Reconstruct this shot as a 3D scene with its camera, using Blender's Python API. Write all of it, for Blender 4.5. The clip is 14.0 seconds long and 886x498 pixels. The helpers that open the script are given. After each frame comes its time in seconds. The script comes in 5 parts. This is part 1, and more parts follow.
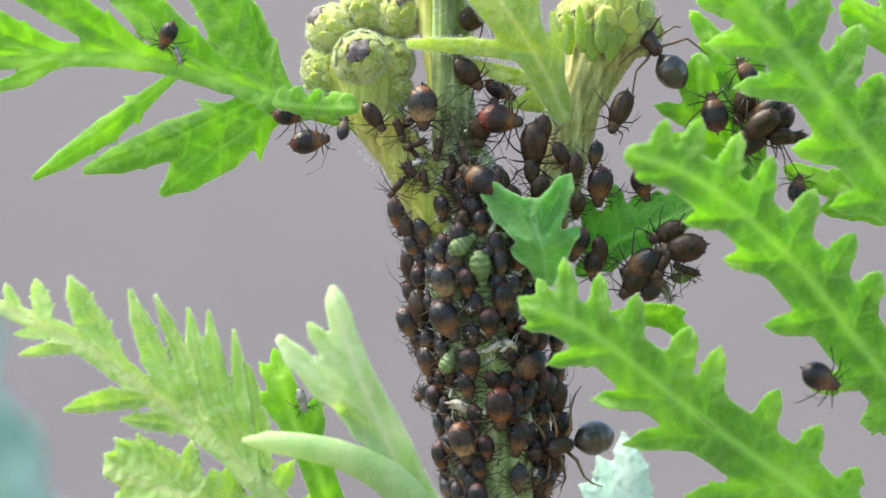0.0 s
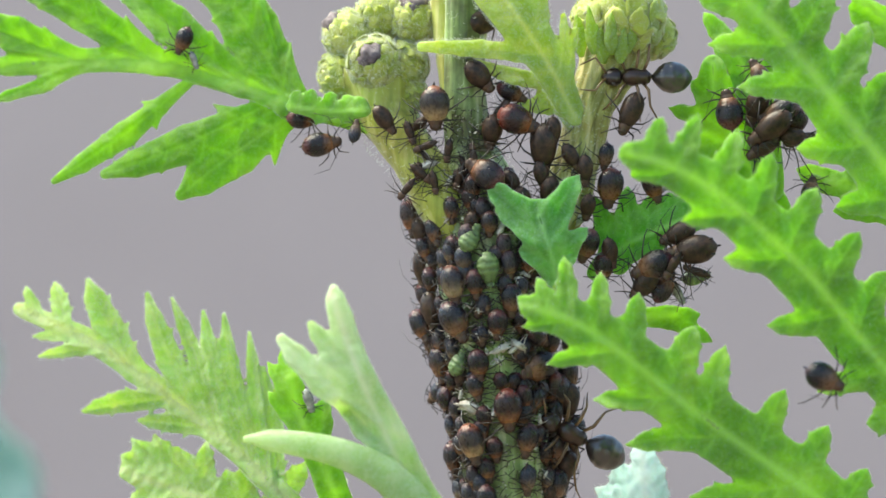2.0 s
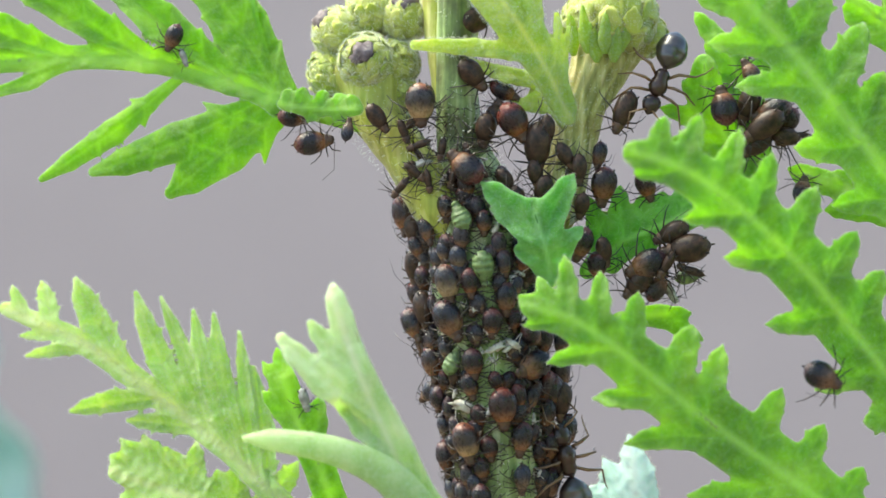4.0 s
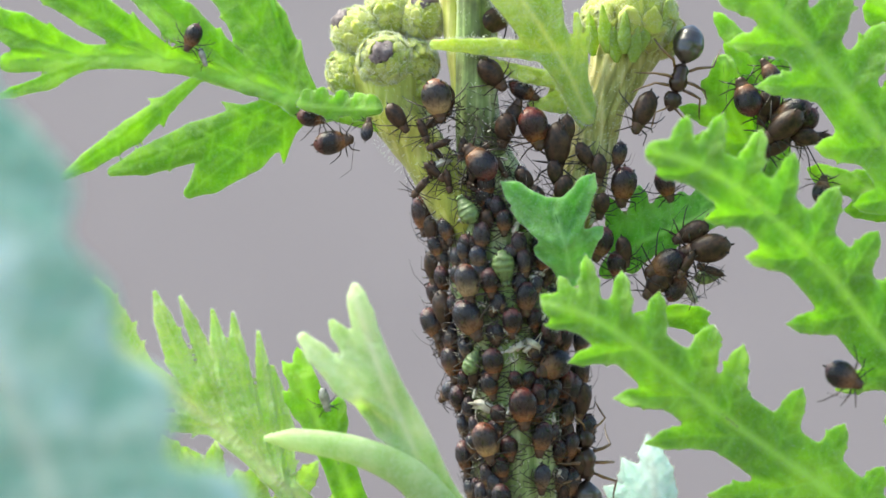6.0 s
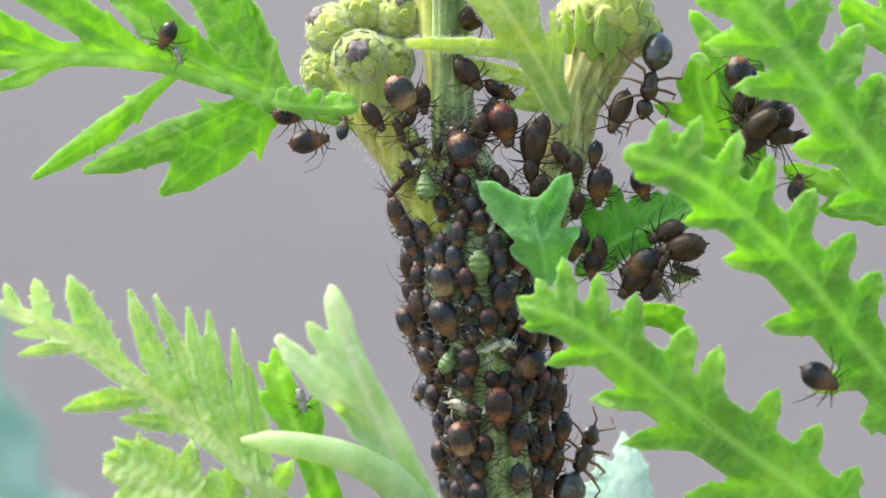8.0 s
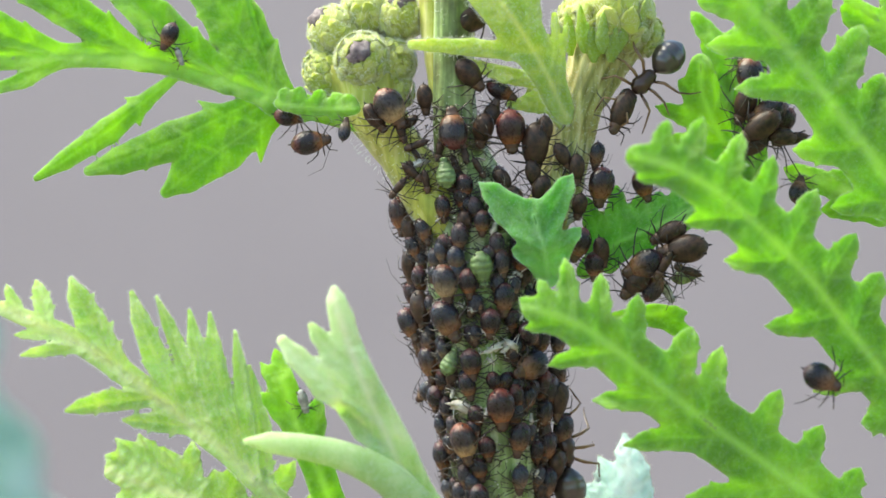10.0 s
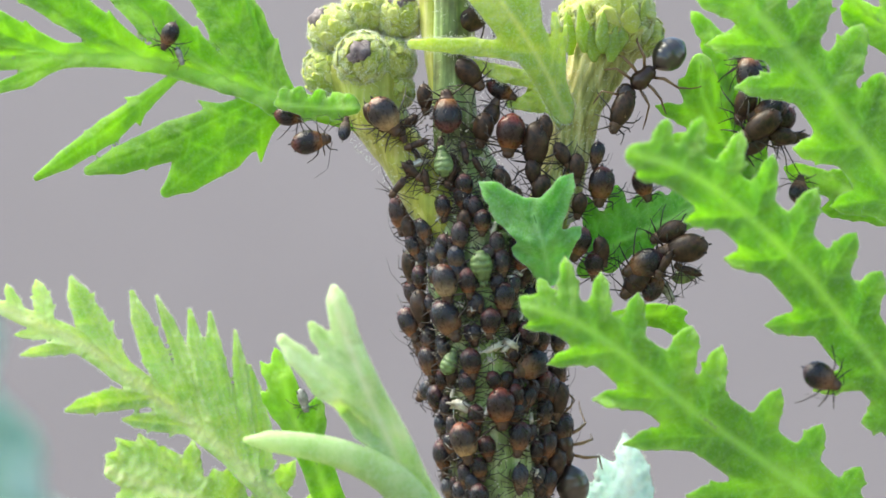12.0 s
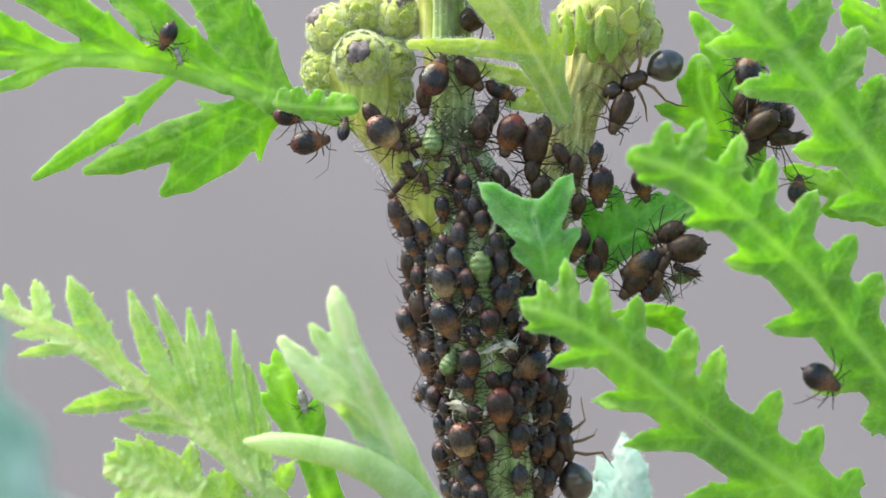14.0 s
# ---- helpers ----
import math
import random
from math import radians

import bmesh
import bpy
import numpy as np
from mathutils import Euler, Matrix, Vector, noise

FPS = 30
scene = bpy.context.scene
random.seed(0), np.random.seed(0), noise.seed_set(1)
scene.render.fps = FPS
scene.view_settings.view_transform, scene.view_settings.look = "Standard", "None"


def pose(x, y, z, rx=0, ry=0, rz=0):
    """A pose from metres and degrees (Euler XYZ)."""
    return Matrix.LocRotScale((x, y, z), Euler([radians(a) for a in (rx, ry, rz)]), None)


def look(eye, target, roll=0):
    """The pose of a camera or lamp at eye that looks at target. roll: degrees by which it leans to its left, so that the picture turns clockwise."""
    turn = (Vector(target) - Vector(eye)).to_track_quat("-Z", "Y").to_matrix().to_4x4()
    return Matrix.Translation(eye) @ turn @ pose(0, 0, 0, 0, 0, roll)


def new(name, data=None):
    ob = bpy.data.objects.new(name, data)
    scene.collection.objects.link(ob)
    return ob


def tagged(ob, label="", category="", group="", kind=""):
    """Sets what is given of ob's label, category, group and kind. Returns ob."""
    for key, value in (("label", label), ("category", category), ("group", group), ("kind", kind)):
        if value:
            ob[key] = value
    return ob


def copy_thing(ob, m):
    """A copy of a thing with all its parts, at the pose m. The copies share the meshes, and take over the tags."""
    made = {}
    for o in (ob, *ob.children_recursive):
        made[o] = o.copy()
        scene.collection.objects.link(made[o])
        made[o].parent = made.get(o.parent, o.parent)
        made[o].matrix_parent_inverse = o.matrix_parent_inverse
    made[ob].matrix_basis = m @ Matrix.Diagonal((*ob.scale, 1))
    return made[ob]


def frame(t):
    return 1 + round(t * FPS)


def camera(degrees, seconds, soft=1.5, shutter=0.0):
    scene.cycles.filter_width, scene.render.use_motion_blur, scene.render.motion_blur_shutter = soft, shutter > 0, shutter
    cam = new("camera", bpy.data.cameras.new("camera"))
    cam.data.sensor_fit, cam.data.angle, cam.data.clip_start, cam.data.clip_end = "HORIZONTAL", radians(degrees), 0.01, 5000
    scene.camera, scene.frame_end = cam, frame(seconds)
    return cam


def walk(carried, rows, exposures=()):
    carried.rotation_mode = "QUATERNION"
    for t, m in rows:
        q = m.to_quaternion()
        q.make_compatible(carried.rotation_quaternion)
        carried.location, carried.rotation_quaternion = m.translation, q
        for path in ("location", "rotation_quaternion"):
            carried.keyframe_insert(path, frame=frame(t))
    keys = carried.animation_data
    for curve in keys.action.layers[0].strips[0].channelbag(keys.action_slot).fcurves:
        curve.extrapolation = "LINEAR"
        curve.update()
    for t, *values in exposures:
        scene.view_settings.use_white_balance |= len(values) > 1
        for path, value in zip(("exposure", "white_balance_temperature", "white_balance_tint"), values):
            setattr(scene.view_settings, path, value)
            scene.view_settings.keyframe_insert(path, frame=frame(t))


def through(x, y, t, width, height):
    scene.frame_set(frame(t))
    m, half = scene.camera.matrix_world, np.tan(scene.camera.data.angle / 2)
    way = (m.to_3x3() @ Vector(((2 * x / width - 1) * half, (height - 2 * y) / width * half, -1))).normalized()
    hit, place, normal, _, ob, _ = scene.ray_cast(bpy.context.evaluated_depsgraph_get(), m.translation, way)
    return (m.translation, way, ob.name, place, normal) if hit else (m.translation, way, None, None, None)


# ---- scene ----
# Aphids and ants on a tansy stem, at true size: lengths below are in millimetres unless a metre is named.
cam = camera(15.94, 14.0, soft=1.6)
cam.data.dof.use_dof = True
cam.data.dof.focus_distance = 0.1385
cam.data.dof.aperture_fstop = 45
cam.data.dof.aperture_blades = 0
walk(cam, [
    (0, look((0.00000, -0.14, -0.00000), (-0.00000, 0, 0.00000))),
    (0.5, look((0.00269, -0.14, -0.00086), (-0.00014, 0, 0.00005))),
    (1, look((0.00556, -0.14, -0.00151), (-0.00007, 0, 0.00016))),
    (1.5, look((0.00864, -0.14, -0.00224), (-0.00042, 0, 0.00012))),
    (2, look((0.00999, -0.14, -0.00252), (-0.00056, 0, 0.00011))),
    (2.5, look((0.00768, -0.14, -0.00066), (-0.00035, 0, -0.00004))),
    (3, look((0.00669, -0.14, -0.00188), (0.00000, 0, 0.00005))),
    (5.5, look((-0.00134, -0.14, -0.00287), (-0.00106, 0, 0.00006))),
    (6, look((0.00166, -0.14, -0.00277), (-0.00106, 0, 0.00005))),
    (6.5, look((0.00006, -0.14, -0.00071), (-0.00034, 0, 0.00001))),
    (7, look((-0.00011, -0.14, 0.00022), (-0.00041, 0, -0.00004))),
    (7.5, look((-0.00040, -0.14, 0.00029), (-0.00030, 0, -0.00006))),
    (8, look((0.00042, -0.14, -0.00015), (0.00002, 0, -0.00001))),
    (10.5, look((-0.00052, -0.14, -0.00026), (-0.00013, 0, 0.00004))),
    (11, look((-0.00162, -0.14, 0.00126), (-0.00020, 0, -0.00006))),
    (11.5, look((-0.00042, -0.14, 0.00096), (-0.00039, 0, -0.00011))),
    (12, look((0.00015, -0.14, -0.00087), (-0.00006, 0, 0.00002))),
    (12.5, look((0.00000, -0.14, -0.00000), (-0.00000, 0, 0.00000))),
    (13, look((-0.00080, -0.14, -0.00009), (0.00006, 0, -0.00000))),
    (13.5, look((-0.00076, -0.14, -0.00025), (-0.00024, 0, -0.00001))),
    (14, look((-0.00104, -0.14, 0.00034), (-0.00001, 0, 0.00003))),
], exposures=[(0, 1.68, 7020, 0), (2, 1.65, 7020, 0), (3, 1.69, 7020, 0), (5.5, 1.73, 7020, 0), (8, 1.74, 7020, 0), (12.5, 1.73, 7020, 0), (14, 1.70, 7020, 0)])

# ---- light: bright open shade, soft light from above and in front ----
world = bpy.data.worlds.new("sky")
scene.world = world
world.use_nodes = True
wn = world.node_tree
sky = wn.nodes.new("ShaderNodeTexSky")
sky.sky_type = "NISHITA"
sky.sun_disc = False
sky.sun_elevation = radians(59)
sky.sun_rotation = radians(-75)
wn.nodes["Background"].inputs["Strength"].default_value = 0.13
wn.links.new(sky.outputs[0], wn.nodes["Background"].inputs["Color"])
sun = new("sun", bpy.data.lights.new("sun", "SUN"))
sun.data.energy = 3.6
sun.data.angle = radians(40)
sun.data.color = (1.0, 0.94, 0.84)
sun.matrix_world = look((-0.75, 0.2, 1.3), (0, 0, 0))

# ---- materials ----
MM = 0.001


def nodes_of(name):
    m = bpy.data.materials.new(name)
    m.use_nodes = True
    return m, m.node_tree.nodes, m.node_tree.links, m.node_tree.nodes["Principled BSDF"]


def ramp(n, stops):
    r = n.new("ShaderNodeValToRGB")
    while len(r.color_ramp.elements) < len(stops):
        r.color_ramp.elements.new(0.5)
    for e, (at, c) in zip(r.color_ramp.elements, stops):
        e.position, e.color = at, (*c, 1)
    return r


def spots(n, l, scale, detail=4, rough=0.6, kind="Object"):
    co = n.new("ShaderNodeTexCoord")
    t = n.new("ShaderNodeTexNoise")
    t.inputs["Scale"].default_value = scale
    t.inputs["Detail"].default_value = detail
    t.inputs["Roughness"].default_value = rough
    l.new(co.outputs[kind], t.inputs["Vector"])
    return t


def mixed(n, l, kind, fac, a, b):
    x = n.new("ShaderNodeMix")
    x.data_type = "RGBA"
    x.blend_type = kind
    if hasattr(fac, "links"):
        l.new(fac, x.inputs[0])
    else:
        x.inputs[0].default_value = fac
    for k, v in ((6, a), (7, b)):
        if hasattr(v, "links"):
            l.new(v, x.inputs[k])
        else:
            x.inputs[k].default_value = (*v, 1)
    return x.outputs[2]


def bumped(n, l, p, height, dist, strength=0.6):
    b = n.new("ShaderNodeBump")
    b.inputs["Strength"].default_value = strength
    b.inputs["Distance"].default_value = dist
    l.new(height, b.inputs["Height"])
    l.new(b.outputs[0], p.inputs["Normal"])
    return b


def leaf_material(name, dark, light, through, fuzz, rough=0.5, down=(0.62, 0.74, 0.46), glow=(1.6, 1.5, 0.5)):
    """Living leaf: greens at three scales, paler veins, margins paled for the bright rim light, downy specks, puckered
    skin, light that passes through.
    """
    m, n, l, p = nodes_of(name)
    big = spots(n, l, 260, 3)
    mid = spots(n, l, 1300, 4)
    fine = spots(n, l, 7500, 4, 0.75)
    col = ramp(n, [(0.34, tuple(0.84 * v for v in dark)), (0.5, dark), (0.68, light)])
    l.new(big.outputs[0], col.inputs[0])
    pale = ramp(n, [(0.44, (0, 0, 0)), (0.72, (0.4, 0.4, 0.4))])
    l.new(mid.outputs[0], pale.inputs[0])
    sunny = tuple(min(0.85, 1.4 * v + 0.03) for v in light)
    c1 = mixed(n, l, "MIX", pale.outputs[0], col.outputs[0], sunny)
    for key, share, tint in (("vein", 0.75, tuple(min(0.85, 0.7 * a + 0.3 * b) for a, b in zip(sunny, down))), ("edge", 0.4, tuple(0.5 * (a + b) for a, b in zip(sunny, down)))):
        mark = n.new("ShaderNodeAttribute")
        mark.attribute_name = key
        much = n.new("ShaderNodeMath")
        much.operation = "MULTIPLY"
        much.inputs[1].default_value = share
        l.new(mark.outputs["Fac"], much.inputs[0])
        c1 = mixed(n, l, "MIX", much.outputs[0], c1, tint)
    speck = ramp(n, [(0.48, (0, 0, 0)), (0.66, (1, 1, 1))])
    l.new(fine.outputs[0], speck.inputs[0])
    shade = n.new("ShaderNodeMath")
    shade.operation = "MULTIPLY"
    shade.inputs[1].default_value = fuzz
    l.new(speck.outputs[0], shade.inputs[0])
    c = mixed(n, l, "MIX", shade.outputs[0], c1, down)
    l.new(c, p.inputs["Base Color"])
    gloss = ramp(n, [(0.35, (rough - 0.12,) * 3), (0.65, (rough + 0.15,) * 3)])
    l.new(mid.outputs[0], gloss.inputs[0])
    l.new(gloss.outputs[0], p.inputs["Roughness"])
    p.inputs["Specular IOR Level"].default_value = 0.5
    p.inputs["Sheen Weight"].default_value = 0.3
    p.inputs["Sheen Roughness"].default_value = 0.5
    rough_sum = n.new("ShaderNodeMath")
    rough_sum.operation = "MULTIPLY_ADD"
    l.new(mid.outputs[0], rough_sum.inputs[0])
    rough_sum.inputs[1].default_value = 2.2
    l.new(fine.outputs[0], rough_sum.inputs[2])
    bumped(n, l, p, rough_sum.outputs[0], 0.0002, 0.8)
    tr = n.new("ShaderNodeBsdfTranslucent")
    l.new(mixed(n, l, "MULTIPLY", 1.0, c1, glow), tr.inputs["Color"])
    mx = n.new("ShaderNodeMixShader")
    mx.inputs[0].default_value = through
    l.new(p.outputs[0], mx.inputs[1])
    l.new(tr.outputs[0], mx.inputs[2])
    l.new(mx.outputs[0], n["Material Output"].inputs["Surface"])
    return m


def streaked(name, dark, light, pale, blotch=(0.5, 0.42, 0.34)):
    """Stem skin: long streaks up the stem, downy specks."""
    m, n, l, p = nodes_of(name)
    co = n.new("ShaderNodeTexCoord")
    mp = n.new("ShaderNodeMapping")
    mp.inputs["Scale"].default_value = (2600, 2600, 160)
    l.new(co.outputs["Object"], mp.inputs[0])
    t = n.new("ShaderNodeTexNoise")
    t.inputs["Scale"].default_value = 1
    t.inputs["Detail"].default_value = 4
    l.new(mp.outputs[0], t.inputs["Vector"])
    col = ramp(n, [(0.32, dark), (0.5, light), (0.7, pale)])
    l.new(t.outputs[0], col.inputs[0])
    blot = spots(n, l, 420, 4)
    br = ramp(n, [(0.4, (1, 1, 1)), (0.62, blotch)])
    l.new(blot.outputs[0], br.inputs[0])
    l.new(mixed(n, l, "MULTIPLY", 1.0, col.outputs[0], br.outputs[0]), p.inputs["Base Color"])
    p.inputs["Roughness"].default_value = 0.55
    p.inputs["Sheen Weight"].default_value = 0.2
    bumped(n, l, p, t.outputs[0], 0.00012, 0.7)
    return m


def plain(name, a, b, rough, scale=900, bump=0.00006, metal=0.0, coat=0.0, spec=0.5, sss=0.0):
    m, n, l, p = nodes_of(name)
    t = spots(n, l, scale, 5)
    col = ramp(n, [(0.32, a), (0.68, b)])
    l.new(t.outputs[0], col.inputs[0])
    l.new(col.outputs[0], p.inputs["Base Color"])
    p.inputs["Roughness"].default_value = rough
    p.inputs["Metallic"].default_value = metal
    p.inputs["Coat Weight"].default_value = coat
    p.inputs["Coat Roughness"].default_value = 0.12
    p.inputs["Specular IOR Level"].default_value = spec
    if sss:
        p.inputs["Subsurface Weight"].default_value = sss
        p.inputs["Subsurface Radius"].default_value = (0.0006, 0.0004, 0.0002)
        p.inputs["Subsurface Scale"].default_value = 0.6
    bumped(n, l, p, t.outputs[0], bump, 0.4)
    return m


def aphid_material(name, rear, middle, front, rough=0.33):
    """Shiny body: the colour runs along the body, from the tail over the dark back to the paler front."""
    m, n, l, p = nodes_of(name)
    co = n.new("ShaderNodeTexCoord")
    sep = n.new("ShaderNodeSeparateXYZ")
    l.new(co.outputs["Object"], sep.inputs[0])
    t = spots(n, l, 1600, 4)
    info = n.new("ShaderNodeObjectInfo")
    a = n.new("ShaderNodeMath")
    a.operation = "MULTIPLY_ADD"
    l.new(sep.outputs[0], a.inputs[0])
    a.inputs[1].default_value = 560
    a.inputs[2].default_value = 0.36
    b = n.new("ShaderNodeMath")
    b.operation = "MULTIPLY_ADD"
    l.new(t.outputs[0], b.inputs[0])
    b.inputs[1].default_value = 0.45
    l.new(a.outputs[0], b.inputs[2])
    c = n.new("ShaderNodeMath")
    c.operation = "MULTIPLY_ADD"
    l.new(info.outputs["Random"], c.inputs[0])
    c.inputs[1].default_value = -0.22
    l.new(b.outputs[0], c.inputs[2])
    col = ramp(n, [(0.02, rear), (0.2, middle), (0.42, middle), (0.74, front), (0.95, front)])
    l.new(c.outputs[0], col.inputs[0])
    tone = ramp(n, [(0.0, (0.65, 0.7, 0.85)), (0.5, (1, 1, 1)), (1.0, (1.15, 0.95, 0.85))])
    l.new(info.outputs["Random"], tone.inputs[0])
    fleck = spots(n, l, 5200, 4, 0.7)
    motley = ramp(n, [(0.34, (0.35, 0.32, 0.32)), (0.52, (1, 1, 1)), (0.70, (1.9, 1.75, 1.5))])
    l.new(fleck.outputs[0], motley.inputs[0])
    toned = mixed(n, l, "MULTIPLY", 1.0, col.outputs[0], tone.outputs[0])
    l.new(mixed(n, l, "MULTIPLY", 0.45, toned, motley.outputs[0]), p.inputs["Base Color"])
    gloss = ramp(n, [(0.36, (rough - 0.13,) * 3), (0.64, (rough + 0.1,) * 3)])
    l.new(fleck.outputs[0], gloss.inputs[0])
    l.new(gloss.outputs[0], p.inputs["Roughness"])
    p.inputs["Specular IOR Level"].default_value = 0.4
    p.inputs["Subsurface Weight"].default_value = 0.15
    p.inputs["Subsurface Radius"].default_value = (0.0005, 0.0002, 0.0001)
    p.inputs["Subsurface Scale"].default_value = 0.5
    turn = n.new("ShaderNodeMath")
    turn.operation = "MULTIPLY_ADD"
    l.new(sep.outputs[0], turn.inputs[0])
    turn.inputs[1].default_value = 30000
    l.new(t.outputs[0], turn.inputs[2])
    ring = n.new("ShaderNodeMath")
    ring.operation = "SINE"
    l.new(turn.outputs[0], ring.inputs[0])
    high = n.new("ShaderNodeMath")
    high.operation = "MULTIPLY_ADD"
    l.new(ring.outputs[0], high.inputs[0])
    high.inputs[1].default_value = 0.018
    l.new(fleck.outputs[0], high.inputs[2])
    bumped(n, l, p, high.outputs[0], 0.00007, 0.6)
    return m


LEAF = leaf_material("leaf green", (0.19, 0.42, 0.014), (0.37, 0.62, 0.035), 0.56, 0.32, down=(0.64, 0.80, 0.50), glow=(1.55, 1.5, 0.4))
LEAF_FRONT = leaf_material("bright leaf green", (0.185, 0.42, 0.018), (0.36, 0.60, 0.055), 0.53, 0.34, down=(0.66, 0.82, 0.54), glow=(1.5, 1.45, 0.42))
LEAF_DEEP = leaf_material("deep leaf green", (0.12, 0.38, 0.03), (0.24, 0.53, 0.08), 0.48, 0.3)
LEAF_PALE = leaf_material("pale downy leaf underside", (0.44, 0.64, 0.24), (0.64, 0.78, 0.48), 0.42, 0.6, down=(0.80, 0.90, 0.84), glow=(1.4, 1.4, 1.0))
LEAF_YELLOW = leaf_material("yellow-green downy leaf", (0.40, 0.62, 0.12), (0.58, 0.77, 0.32), 0.48, 0.6, down=(0.80, 0.90, 0.80), glow=(1.45, 1.45, 0.85))
LEAF_WHITE = leaf_material("blue-white woolly leaf", (0.66, 0.84, 0.78), (0.84, 0.94, 0.92), 0.52, 0.6, down=(0.88, 0.94, 0.94), glow=(1.4, 1.4, 1.4))
# teal leaf; the light blue tone paints in the sky's reflection
LEAF_SKY_SHEEN = leaf_material("blue-green leaf with painted sky sheen", (0.28, 0.56, 0.46), (0.64, 0.84, 0.86), 0.3, 0.3, 0.3, glow=(1.15, 1.2, 1.25))
LEAF_CREAM = leaf_material("cream-green downy leaf", (0.36, 0.53, 0.06), (0.58, 0.71, 0.18), 0.48, 0.65, down=(0.78, 0.88, 0.74), glow=(1.45, 1.4, 0.65))
LEAF_EMERALD = leaf_material("emerald leaf", (0.17, 0.51, 0.07), (0.33, 0.69, 0.18), 0.52, 0.45, down=(0.68, 0.88, 0.78), glow=(1.35, 1.4, 0.7))
VEIN = leaf_material("pale green midrib", (0.36, 0.60, 0.10), (0.50, 0.73, 0.22), 0.2, 0.3)
VEIN_PALE = leaf_material("pale downy midrib", (0.56, 0.73, 0.26), (0.70, 0.84, 0.42), 0.15, 0.5)
# STEM blotches: sooty honeydew, plus shade between crowded aphids put into the colour
STEM = streaked("ribbed green stem", (0.13, 0.21, 0.05), (0.27, 0.38, 0.12), (0.56, 0.62, 0.38), (0.3, 0.25, 0.18))
STALK = streaked("downy yellow-green stalk", (0.25, 0.30, 0.03), (0.39, 0.43, 0.06), (0.56, 0.56, 0.22), (0.66, 0.60, 0.46))

STRAW = streaked("straw-coloured fibrous stalk", (0.18, 0.19, 0.03), (0.40, 0.40, 0.11), (0.72, 0.67, 0.38), (0.62, 0.54, 0.42))


def bud_material(name):
    """Woolly bract skin: each bract a little yellower or paler, with brown smudges."""
    m, n, l, p = nodes_of(name)
    info = n.new("ShaderNodeObjectInfo")
    hue = ramp(n, [(0.0, (0.24, 0.32, 0.02)), (0.5, (0.34, 0.40, 0.03)), (1.0, (0.46, 0.50, 0.12))])
    l.new(info.outputs["Random"], hue.inputs[0])
    blot = spots(n, l, 700, 4)
    br = ramp(n, [(0.56, (1, 1, 1)), (0.72, (0.35, 0.26, 0.22))])
    l.new(blot.outputs[0], br.inputs[0])
    fine = spots(n, l, 6000, 4, 0.7)
    sp = ramp(n, [(0.5, (0, 0, 0)), (0.75, (0.55, 0.55, 0.55))])
    l.new(fine.outputs[0], sp.inputs[0])
    c = mixed(n, l, "MULTIPLY", 1.0, hue.outputs[0], br.outputs[0])
    l.new(mixed(n, l, "MIX", sp.outputs[0], c, (0.5, 0.54, 0.32)), p.inputs["Base Color"])
    p.inputs["Roughness"].default_value = 0.65
    p.inputs["Sheen Weight"].default_value = 0.4
    p.inputs["Subsurface Weight"].default_value = 0.2
    p.inputs["Subsurface Radius"].default_value = (0.0008, 0.0008, 0.0002)
    p.inputs["Subsurface Scale"].default_value = 0.6
    bumped(n, l, p, fine.outputs[0], 0.0001, 0.6)
    return m


BUD = bud_material("woolly yellow-green bud")
CROWN = plain("dark purple-brown bud crown", (0.05, 0.03, 0.04), (0.24, 0.20, 0.20), 0.7, 2500, 0.0002)
APHID = aphid_material("dark brown aphid skin", (0.085, 0.030, 0.030), (0.009, 0.007, 0.010), (0.19, 0.092, 0.042))
APHID_RED = aphid_material("red-brown aphid skin", (0.13, 0.032, 0.022), (0.020, 0.010, 0.011), (0.22, 0.095, 0.038))
APHID_BLUE = aphid_material("blue-black aphid skin", (0.06, 0.035, 0.04), (0.022, 0.023, 0.034), (0.19, 0.12, 0.065), 0.34)


def banded(name, pale, dark):
    """Green skin crossed by dark bands between the segments."""
    m, n, l, p = nodes_of(name)
    co = n.new("ShaderNodeTexCoord")
    w = n.new("ShaderNodeTexWave")
    w.inputs["Scale"].default_value = 900
    w.inputs["Distortion"].default_value = 3.0
    w.inputs["Detail Scale"].default_value = 3.0
    l.new(co.outputs["Object"], w.inputs["Vector"])
    t = spots(n, l, 2200, 4)
    c = mixed(n, l, "MIX", w.outputs[1], dark, pale)
    r = ramp(n, [(0.35, (0.55, 0.55, 0.5)), (0.65, (1.15, 1.15, 1.1))])
    l.new(t.outputs[0], r.inputs[0])
    l.new(mixed(n, l, "MULTIPLY", 1.0, c, r.outputs[0]), p.inputs["Base Color"])
    p.inputs["Roughness"].default_value = 0.45
    bumped(n, l, p, w.outputs[1], 0.00006, 0.5)
    return m


APHID_GREEN = banded("green aphid skin", (0.17, 0.25, 0.09), (0.10, 0.16, 0.055))
APHID_DULL = plain("dull brown shrivelled skin", (0.006, 0.005, 0.004), (0.075, 0.038, 0.022), 0.42, 2600, 0.0001, spec=0.3)
APHID_HEAD = plain("dark brown aphid head", (0.018, 0.009, 0.007), (0.14, 0.07, 0.036), 0.5, 1300)
APHID_LEG = plain("black-brown leg", (0.006, 0.005, 0.005), (0.035, 0.02, 0.012), 0.4, 1200)
ANT = plain("black-brown shining ant shell", (0.012, 0.010, 0.011), (0.04, 0.028, 0.024), 0.33, 1500, 0.00005, coat=0.2, spec=0.9)
ANT_BROWN = plain("brown ant shell", (0.010, 0.006, 0.005), (0.045, 0.02, 0.011), 0.3, 900, 0.00003)
